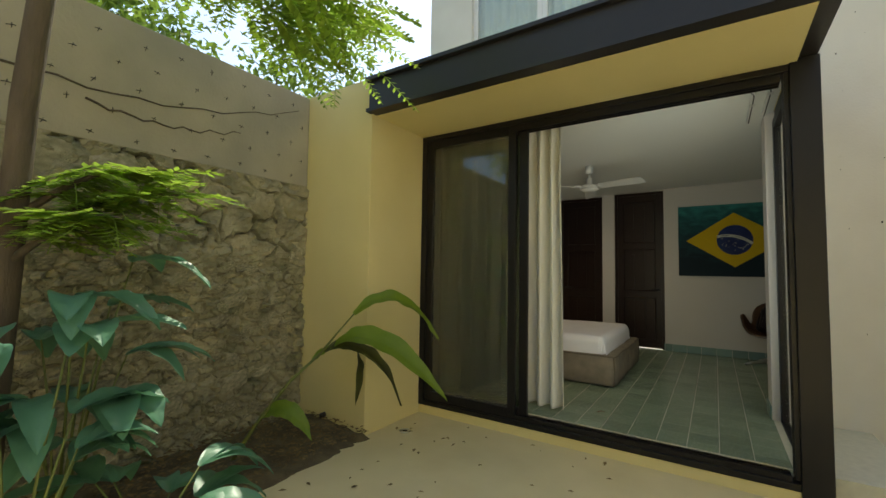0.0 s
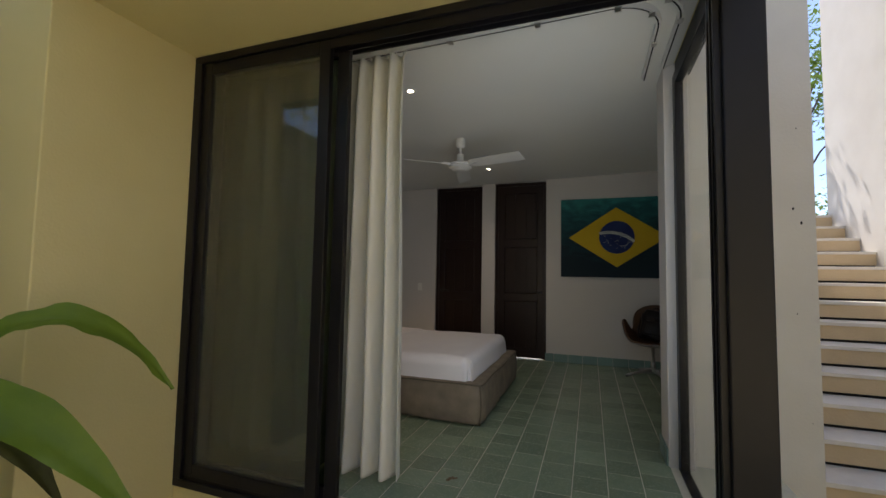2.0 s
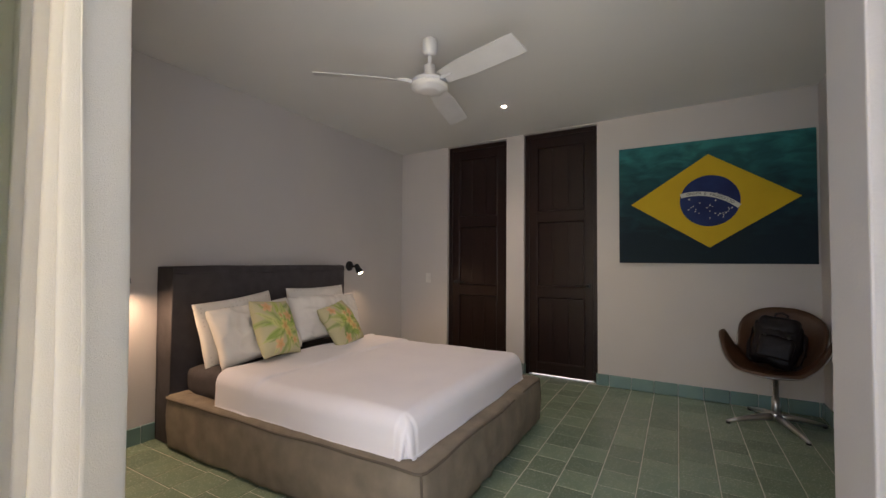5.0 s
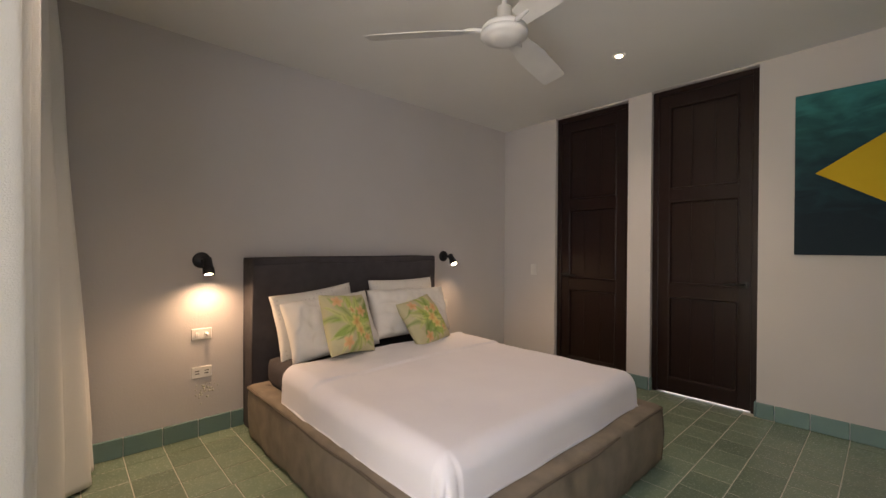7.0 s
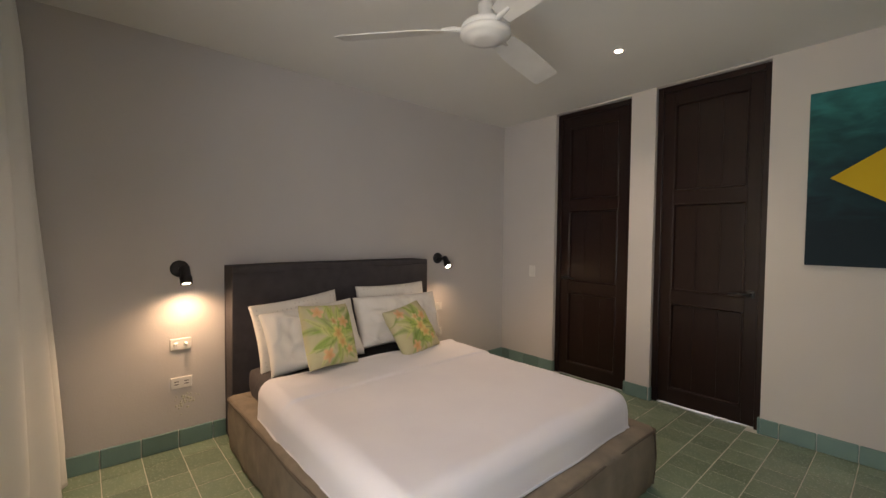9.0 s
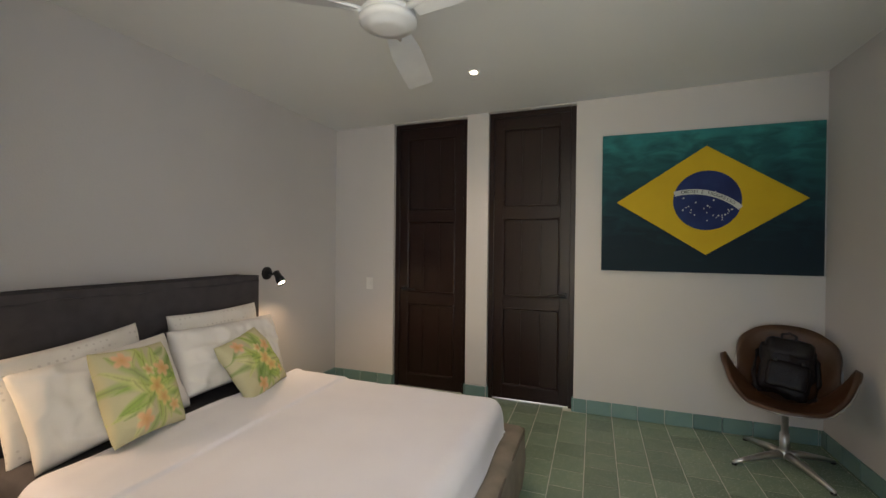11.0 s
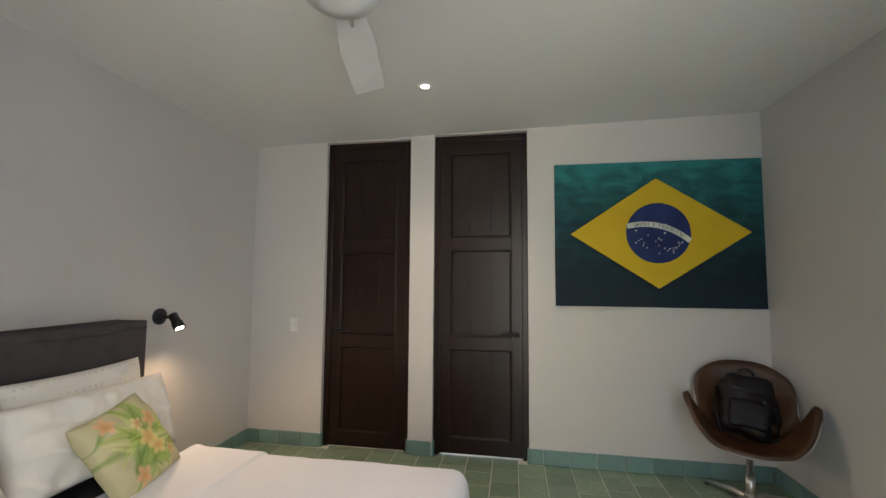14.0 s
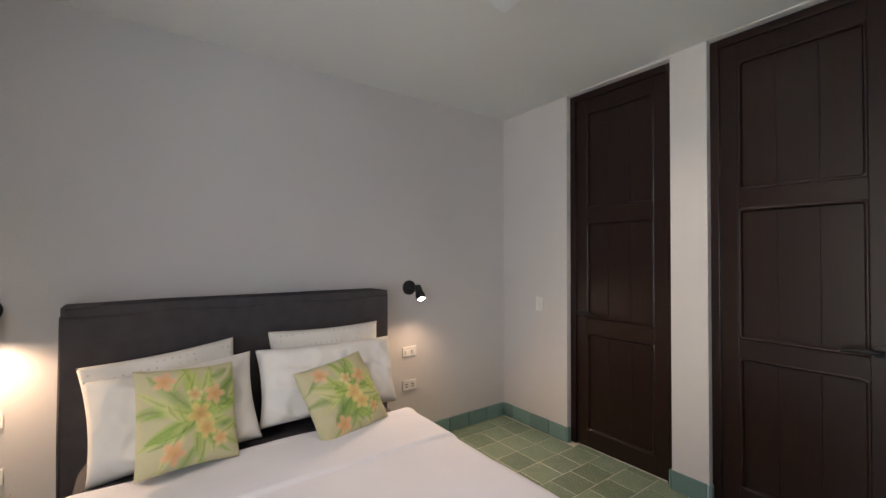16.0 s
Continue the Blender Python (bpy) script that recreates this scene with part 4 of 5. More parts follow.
# ---- painting ----
def painting():
    yw, x0, x1, z0, z1 = YB, -0.225, 1.22, 1.19, 2.275
    th = thing("painting", (0.5, yw, z0), "flag painting with a raised yellow diamond on teal canvas", "painting")
    part("canvas", boxed(x0, x1, yw - 0.028, yw - 0.001, z0, z1, bev=0.003), CANVAS, th, "teal and black brushed canvas")
    cx, cz = 0.50, 1.732
    bm = bmesh.new()
    corners = [(-0.115, 1.73), (cx, 1.328), (1.118, 1.732), (0.495, 2.138)]
    lo = [bm.verts.new((x, yw - 0.048, z)) for x, z in corners]
    hi = [bm.verts.new((x, yw - 0.066, z)) for x, z in corners]
    for i in range(4):
        bm.faces.new((lo[i], lo[(i + 1) % 4], hi[(i + 1) % 4], hi[i]))
    bm.faces.new(hi)
    bm.faces.new(lo[::-1])
    part("batten", boxed(0.2, 0.8, yw - 0.048, yw - 0.027, 1.66, 1.80), INK, th, "dark batten behind the diamond")
    diamond = part("diamond", bm, YELLOW, th, "raised yellow painted diamond")
    m = Matrix.Translation((cx, yw - 0.066, cz)) @ pose(0, 0, 0, 90, 0, 0)
    R = 0.221
    part("disc", lathe(bmesh.new(), [(R, 0.0), (R, 0.003), (0.0, 0.0031)], None, 64, m), BLUE, diamond, "dark blue painted disc")
    # the pale band is a piece of a larger ring
    bx, bz, br, hw = cx - 0.101, cz - 0.385, 0.451, 0.019
    y = yw - 0.0725

    def inside(px, pz):
        return (px - cx) ** 2 + (pz - cz) ** 2 <= R * R
    angs = [a / 2 for a in range(30, 330) if inside(bx + br * math.cos(radians(a / 2)), bz + br * math.sin(radians(a / 2)))]
    bm = bmesh.new()
    prev = None
    for a in angs:
        c, sn = math.cos(radians(a)), math.sin(radians(a))
        cur_ = [bm.verts.new((bx + (br - hw) * c, y, bz + (br - hw) * sn)), bm.verts.new((bx + (br + hw) * c, y, bz + (br + hw) * sn))]
        if prev:
            bm.faces.new((prev[0], prev[1], cur_[1], cur_[0]))
        prev = cur_
    part("band", bm, PALE, diamond, "pale lettered band")
    words = "ORDEM E PROGRESSO"
    a0, a1 = 98.5, 52.5
    for i, ch in enumerate(words):
        if ch == " ":
            continue
        a = a0 + (a1 - a0) * (i + 0.5) / len(words)
        cu = bpy.data.curves.new("letter", "FONT")
        cu.body, cu.size, cu.align_x, cu.extrude = ch, 0.033, "CENTER", 0.0006
        tmp = new("letter_shape", cu)
        me = bpy.data.meshes.new_from_object(tmp.evaluated_get(bpy.context.evaluated_depsgraph_get()))
        bpy.data.objects.remove(tmp)
        rr = br - 0.010
        me.transform(Matrix.Translation((bx + rr * math.cos(radians(a)), y - 0.001, bz + rr * math.sin(radians(a)))) @ pose(0, 0, 0, 0, 90 - a, 0) @ pose(0, 0, 0, 90, 0, 0))
        me.materials.append(INK)
        under(new("letter", me), diamond)
    stars = [(-0.151, 0.020), (-0.071, -0.016), (-0.135, -0.053), (-0.118, -0.043), (-0.155, -0.070), (-0.100, -0.070), (-0.105, -0.090), (-0.078, -0.107), (0.005, -0.040), (-0.018, -0.060), (0.002, -0.092), (0.020, -0.052),
             (0.045, 0.0), (0.056, 0.062), (0.042, -0.112), (0.062, -0.130), (0.075, -0.115), (0.098, -0.112), (0.100, -0.128), (0.100, -0.145), (0.118, -0.108), (0.135, -0.098), (0.142, -0.082), (0.136, -0.070), (0.160, -0.070), (0.004, -0.150)]
    for k, (sx, sz) in enumerate(stars):
        r = 0.0062 if k % 4 == 0 else 0.0046
        part("star", lathe(bmesh.new(), [(r, 0.0), (r, 0.0012), (0.0, 0.0013)], None, 8, Matrix.Translation((cx + sx, yw - 0.0693, cz + sz)) @ pose(0, 0, 0, 90, 0, 0)), PALE, diamond)


painting()


# ---- swivel chair and bag ----
def swivel_chair(x, y, turn):
    th = thing("swivel_chair", (0, 0, 0), "brown leather swan-shaped armchair on a steel star base", "chair")
    table = [(0, 0.350, 0.030), (40, 0.365, 0.045), (60, 0.390, 0.135), (76, 0.405, 0.255), (90, 0.400, 0.290), (101, 0.370, 0.200), (111, 0.335, 0.105), (119, 0.375, 0.235), (133, 0.425, 0.365), (150, 0.415, 0.425), (165, 0.395, 0.448), (180, 0.385, 0.452)]

    def rim(deg):
        r = h = 0.0
        for step in range(-6, 7):
            d = abs((deg + step + 180) % 360 - 180)
            r += float(np.interp(d, [q[0] for q in table], [q[1] for q in table])) / 13
            h += float(np.interp(d, [q[0] for q in table], [q[2] for q in table])) / 13
        return r, h

    def shell(off, s1):
        def f(u, v):
            deg = v * 360
            r, h = rim(deg)
            s = u * s1
            a = radians(deg)
            rr = 0.80 * r * (s ** 0.86) + off * 0.6 * (s ** 2)
            z = 0.395 + h * s ** 2.0 - off * (1 - 0.6 * s)
            return Vector((rr * math.sin(a), -rr * math.cos(a), z))
        return sheet_mesh(bmesh.new(), 18, 144, f)
    seat = shell(0.0, 1.0)
    bmesh.ops.remove_doubles(seat, verts=seat.verts, dist=0.0005)
    part("seat", thicken(seat, 0.030), LEATHER, th, "worn brown leather seat", smooth=True)
    outer = shell(0.040, 0.985)
    bmesh.ops.remove_doubles(outer, verts=outer.verts, dist=0.0005)
    part("shell", thicken(outer, 0.006), SHELL, th, "silver-grey outer shell", smooth=True)
    part("column", tube(bmesh.new(), [(0, 0, 0.06), (0, 0, 0.20), (0, 0, 0.201), (0, 0, 0.375)], [0.026, 0.026, 0.019, 0.019], 20), METAL, th, smooth=True)
    part("hub", lathe(bmesh.new(), [(0.030, 0.045), (0.040, 0.055), (0.036, 0.085), (0.028, 0.10)], (0, 0, 0), 24), METAL, th, smooth=True)
    for k in range(4):
        a = radians(42 + 90 * k)
        d = Vector((math.cos(a), math.sin(a), 0))
        bm = tube(bmesh.new(), [d * 0.02 + Vector((0, 0, 0.066)), d * 0.12 + Vector((0, 0, 0.058)), d * 0.25 + Vector((0, 0, 0.034)), d * 0.335 + Vector((0, 0, 0.016))], [0.026, 0.022, 0.016, 0.010], 10)
        leg = part("leg", bm, METAL, th, smooth=True)
        part("glide", lathe(bmesh.new(), [(0.014, 0.0), (0.014, 0.008), (0.008, 0.012)], tuple(d * 0.325), 12), DARK_HOLE, leg)
    th.matrix_world = pose(x, y, 0, 0, 0, turn)
    return th


swivel_chair(0.878, 8.15, -20)


def backpack(m):
    th = thing("backpack", (0, 0, 0), "black leather backpack leaning in the armchair", "backpack")

    def soft(w, d, h, z, y, amp, r):
        bm = soft_box(-w / 2, w / 2, y - d / 2, y + d / 2, z, z + h, r, 8, amp, 9)
        return bm
    body = part("body", soft(0.28, 0.13, 0.34, 0.0, 0.0, 0.034, 0.05), BAG, th, smooth=True)
    part("flap", soft(0.25, 0.14, 0.13, 0.235, -0.006, 0.010, 0.04), BAG, body, smooth=True)
    part("pocket", soft(0.21, 0.04, 0.17, 0.04, -0.066, 0.010, 0.018), BAG, body, smooth=True)
    part("top_handle", tube(bmesh.new(), [(-0.04, 0.02, 0.36), (-0.036, 0.02, 0.40), (0, 0.02, 0.415), (0.036, 0.02, 0.40), (0.04, 0.02, 0.36)], 0.009, 8), BAG, th, smooth=True)
    for sx in (-1, 1):
        part("shoulder_strap", tube(bmesh.new(), [(sx * 0.09, 0.07, 0.33), (sx * 0.155, 0.03, 0.26), (sx * 0.165, -0.01, 0.12), (sx * 0.15, -0.03, 0.02), (sx * 0.12, -0.02, 0.0)], 0.013, 8), BAG, th, smooth=True)
        part("buckle", boxed(sx * 0.07 - 0.010, sx * 0.07 + 0.010, -0.094, -0.084, 0.20, 0.22, bev=0.003), IRON, body)
    th.matrix_world = m
    return th


backpack(pose(0.865, 8.15, 0.435, -20, 7, -14))


# ---- courtyard: boundary wall ----
WX = -3.0
def rough_face(y0, y1, z0, z1, amp, nu, nv, depth):
    """A rubble wall: cells with sunken joints, larger above, small and ragged below, the face towards +x."""
    bm = bmesh.new()

    def f(u, v):
        y, z = y0 + u * (y1 - y0), z0 + v * (z1 - z0)
        k = 1 / (1 + math.exp((z - 1.32 - 0.12 * noise.noise(Vector((0, y * 1.4, 5)))) / 0.05))
        wob = Vector((0, noise.noise(Vector((1, y * 9, z * 9))), noise.noise(Vector((5, y * 9, z * 9)))))
        e = 0.0
        for wgt, sy, sz, cut, deep in ((1 - k, 3.4, 4.2, 0.11, 0.085), (k, 9.0, 14.0, 0.16, 0.040)):
            d, pts = noise.voronoi(Vector((3.7, y * sy, z * sz)) + wob * 0.30)
            gap = min(1.0, (d[1] - d[0]) / cut)
            e += wgt * (deep * (gap ** 0.5 - 1) + deep * 0.55 * noise.noise(Vector(pts[0]) * 5.3))
        e += noise.noise(Vector((0, y * 3.1, z * 3.6))) * amp * 0.6 + noise.noise(Vector((3, y * 15, z * 22))) * amp * 0.42 + abs(noise.noise(Vector((7, y * 34, z * 46)))) * amp * 0.34
        return Vector((WX + min(e, 0.03) - amp * 0.2, y, z))
    sheet_mesh(bm, nu, nv, f)
    box(bm, WX - depth, WX - 0.20, y0, y1, z0, z1)
    return bm


garden_wall = structure("wall_garden", rough_face(0.2, 3.60, GZ - 0.1, 1.98, 0.045, 300, 200, 0.35), MORTAR, "old rubble stone garden wall with rough mortar", "wall", False)
structure("wall_garden_front", rough_face(-4.0, 0.2, GZ - 0.3, 1.98, 0.045, 90, 50, 0.35), MORTAR, "old rubble stone garden wall behind the tree", "wall", False)
bm = boxed(WX - 0.35, WX - 0.012, -4.0, 3.60, 1.98, 2.85, bev=0.008)
concrete_wall = structure("wall_garden_top", bm, CONCRETE, "grey weathered concrete panel wall with tie marks", "wall")
rng = random.Random(4)
for r in range(5):
    for k in range(26):
        y, z = -2.6 + k * 0.24 + (0.10 if r % 2 else 0) + rng.uniform(-0.02, 0.02), 2.05 + r * 0.165 + rng.uniform(-0.015, 0.015)
        bm = bmesh.new()
        q = rng.uniform(-0.4, 0.4)
        for a in (0, 1.3):
            d = Vector((0, math.cos(a + q), math.sin(a + q))) * rng.uniform(0.014, 0.024)
            tube(bm, [Vector((WX - 0.011, y, z)) - d, Vector((WX - 0.004, y, z)), Vector((WX - 0.011, y, z)) + d * 0.8], 0.0024, 5)
        part("wire_tie", bm, IRON, concrete_wall)

# creeping stems on the concrete
for k, (ya, yb, za, zb, sag) in enumerate(((1.2, 3.45, 2.34, 2.66, 0.16), (1.9, 2.9, 2.22, 2.30, 0.06))):
    pts = [(WX + 0.012 + 0.01 * math.sin(i * 1.7), ya + (yb - ya) * i / 16, za + (zb - za) * i / 16 - sag * math.sin(math.pi * i / 16) + 0.015 * math.sin(i * 2.1 + k)) for i in range(17)]
    tagged(link("creeper_stem", tube(bmesh.new(), pts, [0.008 - 0.0003 * i for i in range(17)], 6), BARK, True), "thin dry creeper stem across the concrete wall", "creeper", "creeper stems")

# loose-faced stones that stand out of the wall
protos = []
for k in range(9):
    bm = bmesh.new()
    bmesh.ops.create_icosphere(bm, subdivisions=3, radius=0.5)
    for v in bm.verts:
        p = v.co.copy()
        m = max(abs(p.x), abs(p.y), abs(p.z)) / 0.5
        q = p / (0.80 * m + 0.20) * (1 + 0.34 * noise.noise(p * 2.6 + Vector((k * 7.3, 0, 0))))
        q += p.normalized() * (0.09 * noise.noise(p * 7 + Vector((0, k * 3.1, 0))) + 0.05 * noise.noise(p * 17 + Vector((k, 0, 0))))
        q.x = min(q.x, 0.40 + 0.07 * noise.noise(p * 5 + Vector((0, 0, k))))
        v.co = q
    me = bpy.data.meshes.new("stone")
    bm.to_mesh(me)
    bm.free()
    me.materials.append(STONE)
    protos.append(me)
rng = random.Random(11)
z = GZ - 0.05
while z < 1.90:
    big = z > 1.22
    hgt = rng.uniform(0.17, 0.28) if big else rng.uniform(0.06, 0.13)
    y = 0.4 + rng.uniform(-0.2, 0)
    while y < 3.56:
        w = hgt * rng.uniform(1.0, 1.9)
        if y + w > 3.60:
            w = 3.60 - y
        if w > 0.06 and rng.random() < (0.62 if big else 0.42):
            ob = new("stone", protos[rng.randrange(9)])
            deep = rng.uniform(0.12, 0.17)
            ob.matrix_world = Matrix.LocRotScale((WX - 0.065 + rng.uniform(-0.02, 0.02), y + w / 2, min(z + hgt / 2 + rng.uniform(-0.03, 0.03), 1.88)), Euler((rng.uniform(-0.4, 0.4), rng.uniform(-0.12, 0.12), rng.uniform(-0.12, 0.12))), (deep, w * rng.uniform(0.85, 1.05), hgt * rng.uniform(0.85, 1.05)))
            ob.parent = garden_wall
        y += w
    z += hgt * 0.97

# planting bed, drain pipe, ground lights
bm = bmesh.new()


def bed_top(u, v):
    y = -3.9 + v * 7.49
    x = WX + u * (0.95 + 0.22 / (1 + math.exp((y - 2.25) / 0.06)))
    e = min(1, (1 - u) * 6)
    return Vector((x, y, GZ - 0.02 + (0.05 + 0.05 * noise.noise(Vector((x * 3, y * 3, 0))) + 0.02 * noise.noise(Vector((x * 14, y * 14, 2)))) * e))


structure("soil", sheet_mesh(bm, 30, 160, bed_top), SOIL, "dark planting bed with leaf litter along the wall", "ground", True)
tagged(link("drain_pipe", tube(bmesh.new(), [(-2.67, 3.605, -0.085), (-2.67, 3.555, -0.088)], 0.022, 16), IRON, True), "short dark drain pipe end in the pier", "pipe")
for x, y in ((-1.99, 3.89), (1.16, 5.42)):
    th = thing("ground_light", (x, y, GZ), "small round steel light set in the terrace", "ground light", "ground lights")
    part("ring", lathe(bmesh.new(), [(0.028, 0.002), (0.032, 0.006), (0.046, 0.005), (0.050, 0.0), (0.028, 0.001)], (x, y, GZ), 28), METAL, th, smooth=True)
    part("lens", lathe(bmesh.new(), [(0.029, 0.001), (0.0, 0.004)], (x, y, GZ), 20), DARK_HOLE, th)

# small holes and chips in the white wall
rng = random.Random(3)
wall = bpy.data.objects["wall_south"]
for k in range(20):
    x, z, r = rng.uniform(0.84, 1.43), rng.uniform(0.2, 3.6), rng.choice((0.002, 0.003, 0.003, 0.006))
    part("chip", lathe(bmesh.new(), [(r, 0.0), (r * 0.6, 0.0015), (0.0, 0.0016)], None, 7, Matrix.Translation((x, YF, z)) @ pose(0, 0, 0, 90, 0, 0) @ Matrix.Diagonal((1, rng.uniform(1, 1.9), 1, 1))), DARK_HOLE, wall)
# damaged plaster under the socket
west = bpy.data.objects["wall_west"]
for k in range(34):
    y, z, r = 5.50 + rng.gauss(0, 0.028), 0.285 - abs(rng.gauss(0, 0.05)) + 0.05, rng.uniform(0.003, 0.008)
    part("chip", lathe(bmesh.new(), [(r, 0.0), (r * 0.7, 0.002), (0.0, 0.0024)], None, 6, Matrix.Translation((XL, y, z)) @ pose(0, 0, 0, 0, 90, 0)), GROUT, west)


# ---- upper storey, stairs, surrounding walls ----
bm = boxed(XL - 0.22, -2.35, YF + 0.002, YF + 0.2, 2.80, 5.6)
box(bm, 0.45, 0.775, YF + 0.002, YF + 0.2, 2.80, 5.6)
box(bm, -2.35, 0.45, YF + 0.002, YF + 0.2, 5.1, 5.6)
structure("wall_upper", bm, WHITE_EXT, "off-white upper storey wall with a wide window", "wall")
structure("roof", boxed(XL - 0.3, XR + 0.3, YF, YB + 0.2, 5.6, 5.75), WHITE_EXT, "flat white roof slab of the house", "roof")
structure("wall_upper_back", boxed(XL - 0.22, XR + 0.215, YB, YB + 0.2, 2.80, 5.6), WHITE_EXT, "off-white upper storey rear wall", "wall")
structure("wall_upper_west", boxed(XL - 0.22, XL, YF + 0.2, YB, 2.80, 5.6), WHITE_EXT, "off-white upper storey side wall", "wall")
structure("wall_upper_east", boxed(XR, XR + 0.215, YF + 0.2, YB, 2.80, 5.6), WHITE_EXT, "off-white upper storey wall over the stairs", "wall")
for k in range(3):
    a = -2.35 + k * 0.9333
    th = thing("window_upper", (a + 0.46, YF + 0.1, 2.85), "tall upper storey window with pale curtain behind", "window", kind="structure")
    for q in (a, a + 0.87):
        part("stile", boxed(q, q + 0.06, YF + 0.06, YF + 0.11, 2.85, 5.1, bev=0.004), WHITE_PAINT, th)
    part("pane", boxed(a + 0.06, a + 0.87, YF + 0.08, YF + 0.086, 2.85, 5.1), GLASS, th, "clear glass pane")


    def drape(u, v):
        return Vector((a + 0.05 + u * 0.83, YF + 0.125 + 0.02 * math.sin(u * 44), 2.82 + v * 2.28))
    part("drape", thicken(sheet_mesh(bmesh.new(), 60, 2, drape), 0.003), CURTAIN, th, "pale hanging curtain", smooth=True)

RISE, RUN, SY, SX0, SX1 = 0.168, 0.272, 5.64, XR + 0.217, 3.0
stairs = thing("stairs", ((SX0 + SX1) / 2, SY, GZ), "outdoor stair with tan risers and pale treads", "stairs", kind="structure")
for k in range(13):
    y, z = SY + k * RUN, GZ + k * RISE
    step = part("step", boxed(SX0, SX1, y + 0.012, y + 3.7 - k * 0.27, z + 0.022, z + RISE - 0.03), STEP_STONE, stairs, "tan plastered riser")
    part("shadow_gap", boxed(SX0, SX1, y + 0.03, y + 0.30, z + 0.0, z + 0.022), DARK_HOLE, step)
    part("tread", boxed(SX0, SX1, y, y + RUN + 0.03, z + RISE - 0.03, z + RISE, bev=0.004), TREAD, step, "pale stone tread")
structure("landing", boxed(SX0, 5.0, SY + 13 * RUN, 13.0, GZ, GZ + 13 * RISE), TREAD, "pale landing above the stairs", "floor")
structure("wall_stairs", boxed(SX1, SX1 + 0.2, -4.0, 9.0, GZ - 0.1, 6.2), WHITE_EXT, "tall white wall along the outdoor stairs", "wall")
structure("wall_low", boxed(1.5, 2.6, 10.9, 11.1, 1.9, 2.6), WHITE_EXT, "low white parapet above the stairs", "wall")
structure("wall_house", boxed(WX, SX1, -4.2, -4.0, GZ - 0.1, 4.5), CREAM, "cream stucco wall of the front house", "wall")


# ---- plants ----
def broad_leaf(bm, base, mid, tip, width, ruffle=0.012, seed=0, tilt=0.0):
    """A long leaf along a bent midrib, folded a little, with a wavy edge."""
    b, m, t = Vector(base), Vector(mid), Vector(tip)

    def at(u):
        return b * (1 - u) ** 2 + m * 2 * u * (1 - u) + t * u * u
    side0 = (t - b).cross(Vector((0, 0, 1))).normalized()

    def f(u, v):
        d = (at(min(u + 0.02, 1)) - at(max(u - 0.02, 0))).normalized()
        s = d.cross(Vector((0, 0, 1)))
        s = (s if s.length > 0.2 else side0).normalized()
        up = s.cross(d)
        s, up = s * math.cos(tilt) - up * math.sin(tilt), up * math.cos(tilt) + s * math.sin(tilt)
        w = width * (math.sin(math.pi * min(u * 0.96 + 0.04, 1)) ** 0.75) * (1 - 0.25 * u)
        o = (v - 0.5) * 2
        return at(u) + s * o * w + up * (abs(o) * w * 0.30 + ruffle * noise.noise(Vector((u * 9 + seed, o * 1.5, seed))) * abs(o))
    sheet_mesh(bm, 22, 6, f)
    return bm


plant = thing("ginger_plant", (-2.62, 2.72, GZ + 0.03), "tall green ginger plant with long arching leaves", "plant")
part("stalk", tube(bmesh.new(), [(-2.62, 2.72, GZ), (-2.52, 2.86, 0.10), (-2.40, 3.02, 0.36), (-2.26, 3.18, 0.56)], [0.016, 0.014, 0.012, 0.009], 8), STEM, plant, smooth=True)
part("stalk", tube(bmesh.new(), [(-2.26, 3.18, 0.56), (-2.20, 3.28, 0.70), (-2.13, 3.39, 0.85)], [0.009, 0.007, 0.006], 8), STEM, plant, smooth=True)
for base, mid, tip, w, mat in (((-2.13, 3.39, 0.85), (-1.86, 3.62, 1.19), (-1.68, 3.91, 0.63), 0.062, LEAF_BROAD), ((-2.20, 3.26, 0.62), (-1.86, 3.36, 0.88), (-1.38, 3.59, 0.26), 0.085, LEAF_BROAD),
                               ((-2.24, 3.20, 0.57), (-2.02, 3.48, 0.78), (-2.20, 3.50, 0.10), 0.050, LEAF_BROWN), ((-2.24, 3.22, 0.58), (-1.92, 3.44, 0.74), (-1.82, 3.61, 0.14), 0.045, LEAF_BROWN),
                               ((-2.50, 2.88, 0.12), (-2.30, 2.96, 0.30), (-2.16, 3.04, -0.02), 0.060, LEAF_BROAD), ((-2.30, 3.14, 0.50), (-2.26, 3.24, 0.62), (-2.16, 3.30, 0.60), 0.022, LEAF_BROAD)):
    part("leaf", broad_leaf(bmesh.new(), base, mid, tip, w * 1.25, 0.030, tip[0] * 7, 0.65), mat, plant, smooth=True)


def leafy_bush(name, x, y, z, n, spread, height, length, width, mat, label, seed):
    rng = random.Random(seed)
    th = thing(name, (x, y, z), label, "plant", "shade plants by the wall")
    for k in range(n):
        a = rng.uniform(0, 2 * math.pi)
        h = height * rng.uniform(0.35, 1.0)
        top = Vector((x + 0.35 * spread * math.cos(a), y + 0.35 * spread * math.sin(a), z + h))
        part("stem", tube(bmesh.new(), [(x, y, z), ((x + top.x) / 2 + 0.02, (y + top.y) / 2, z + h * 0.6), tuple(top)], [0.007, 0.006, 0.004], 6), STEM, th, smooth=True)
        for j in range(3):
            b = a + rng.uniform(-0.9, 0.9)
            d = Vector((math.cos(b), math.sin(b), 0))
            L = length * rng.uniform(0.7, 1.15)
            part("leaf", broad_leaf(bmesh.new(), top, top + d * L * 0.55 + Vector((0, 0, 0.08)), top + d * L + Vector((0, 0, rng.uniform(-0.16, 0.0))), width * rng.uniform(0.7, 1.1), 0.01, k * 3 + j), mat, th, smooth=True)
    return th


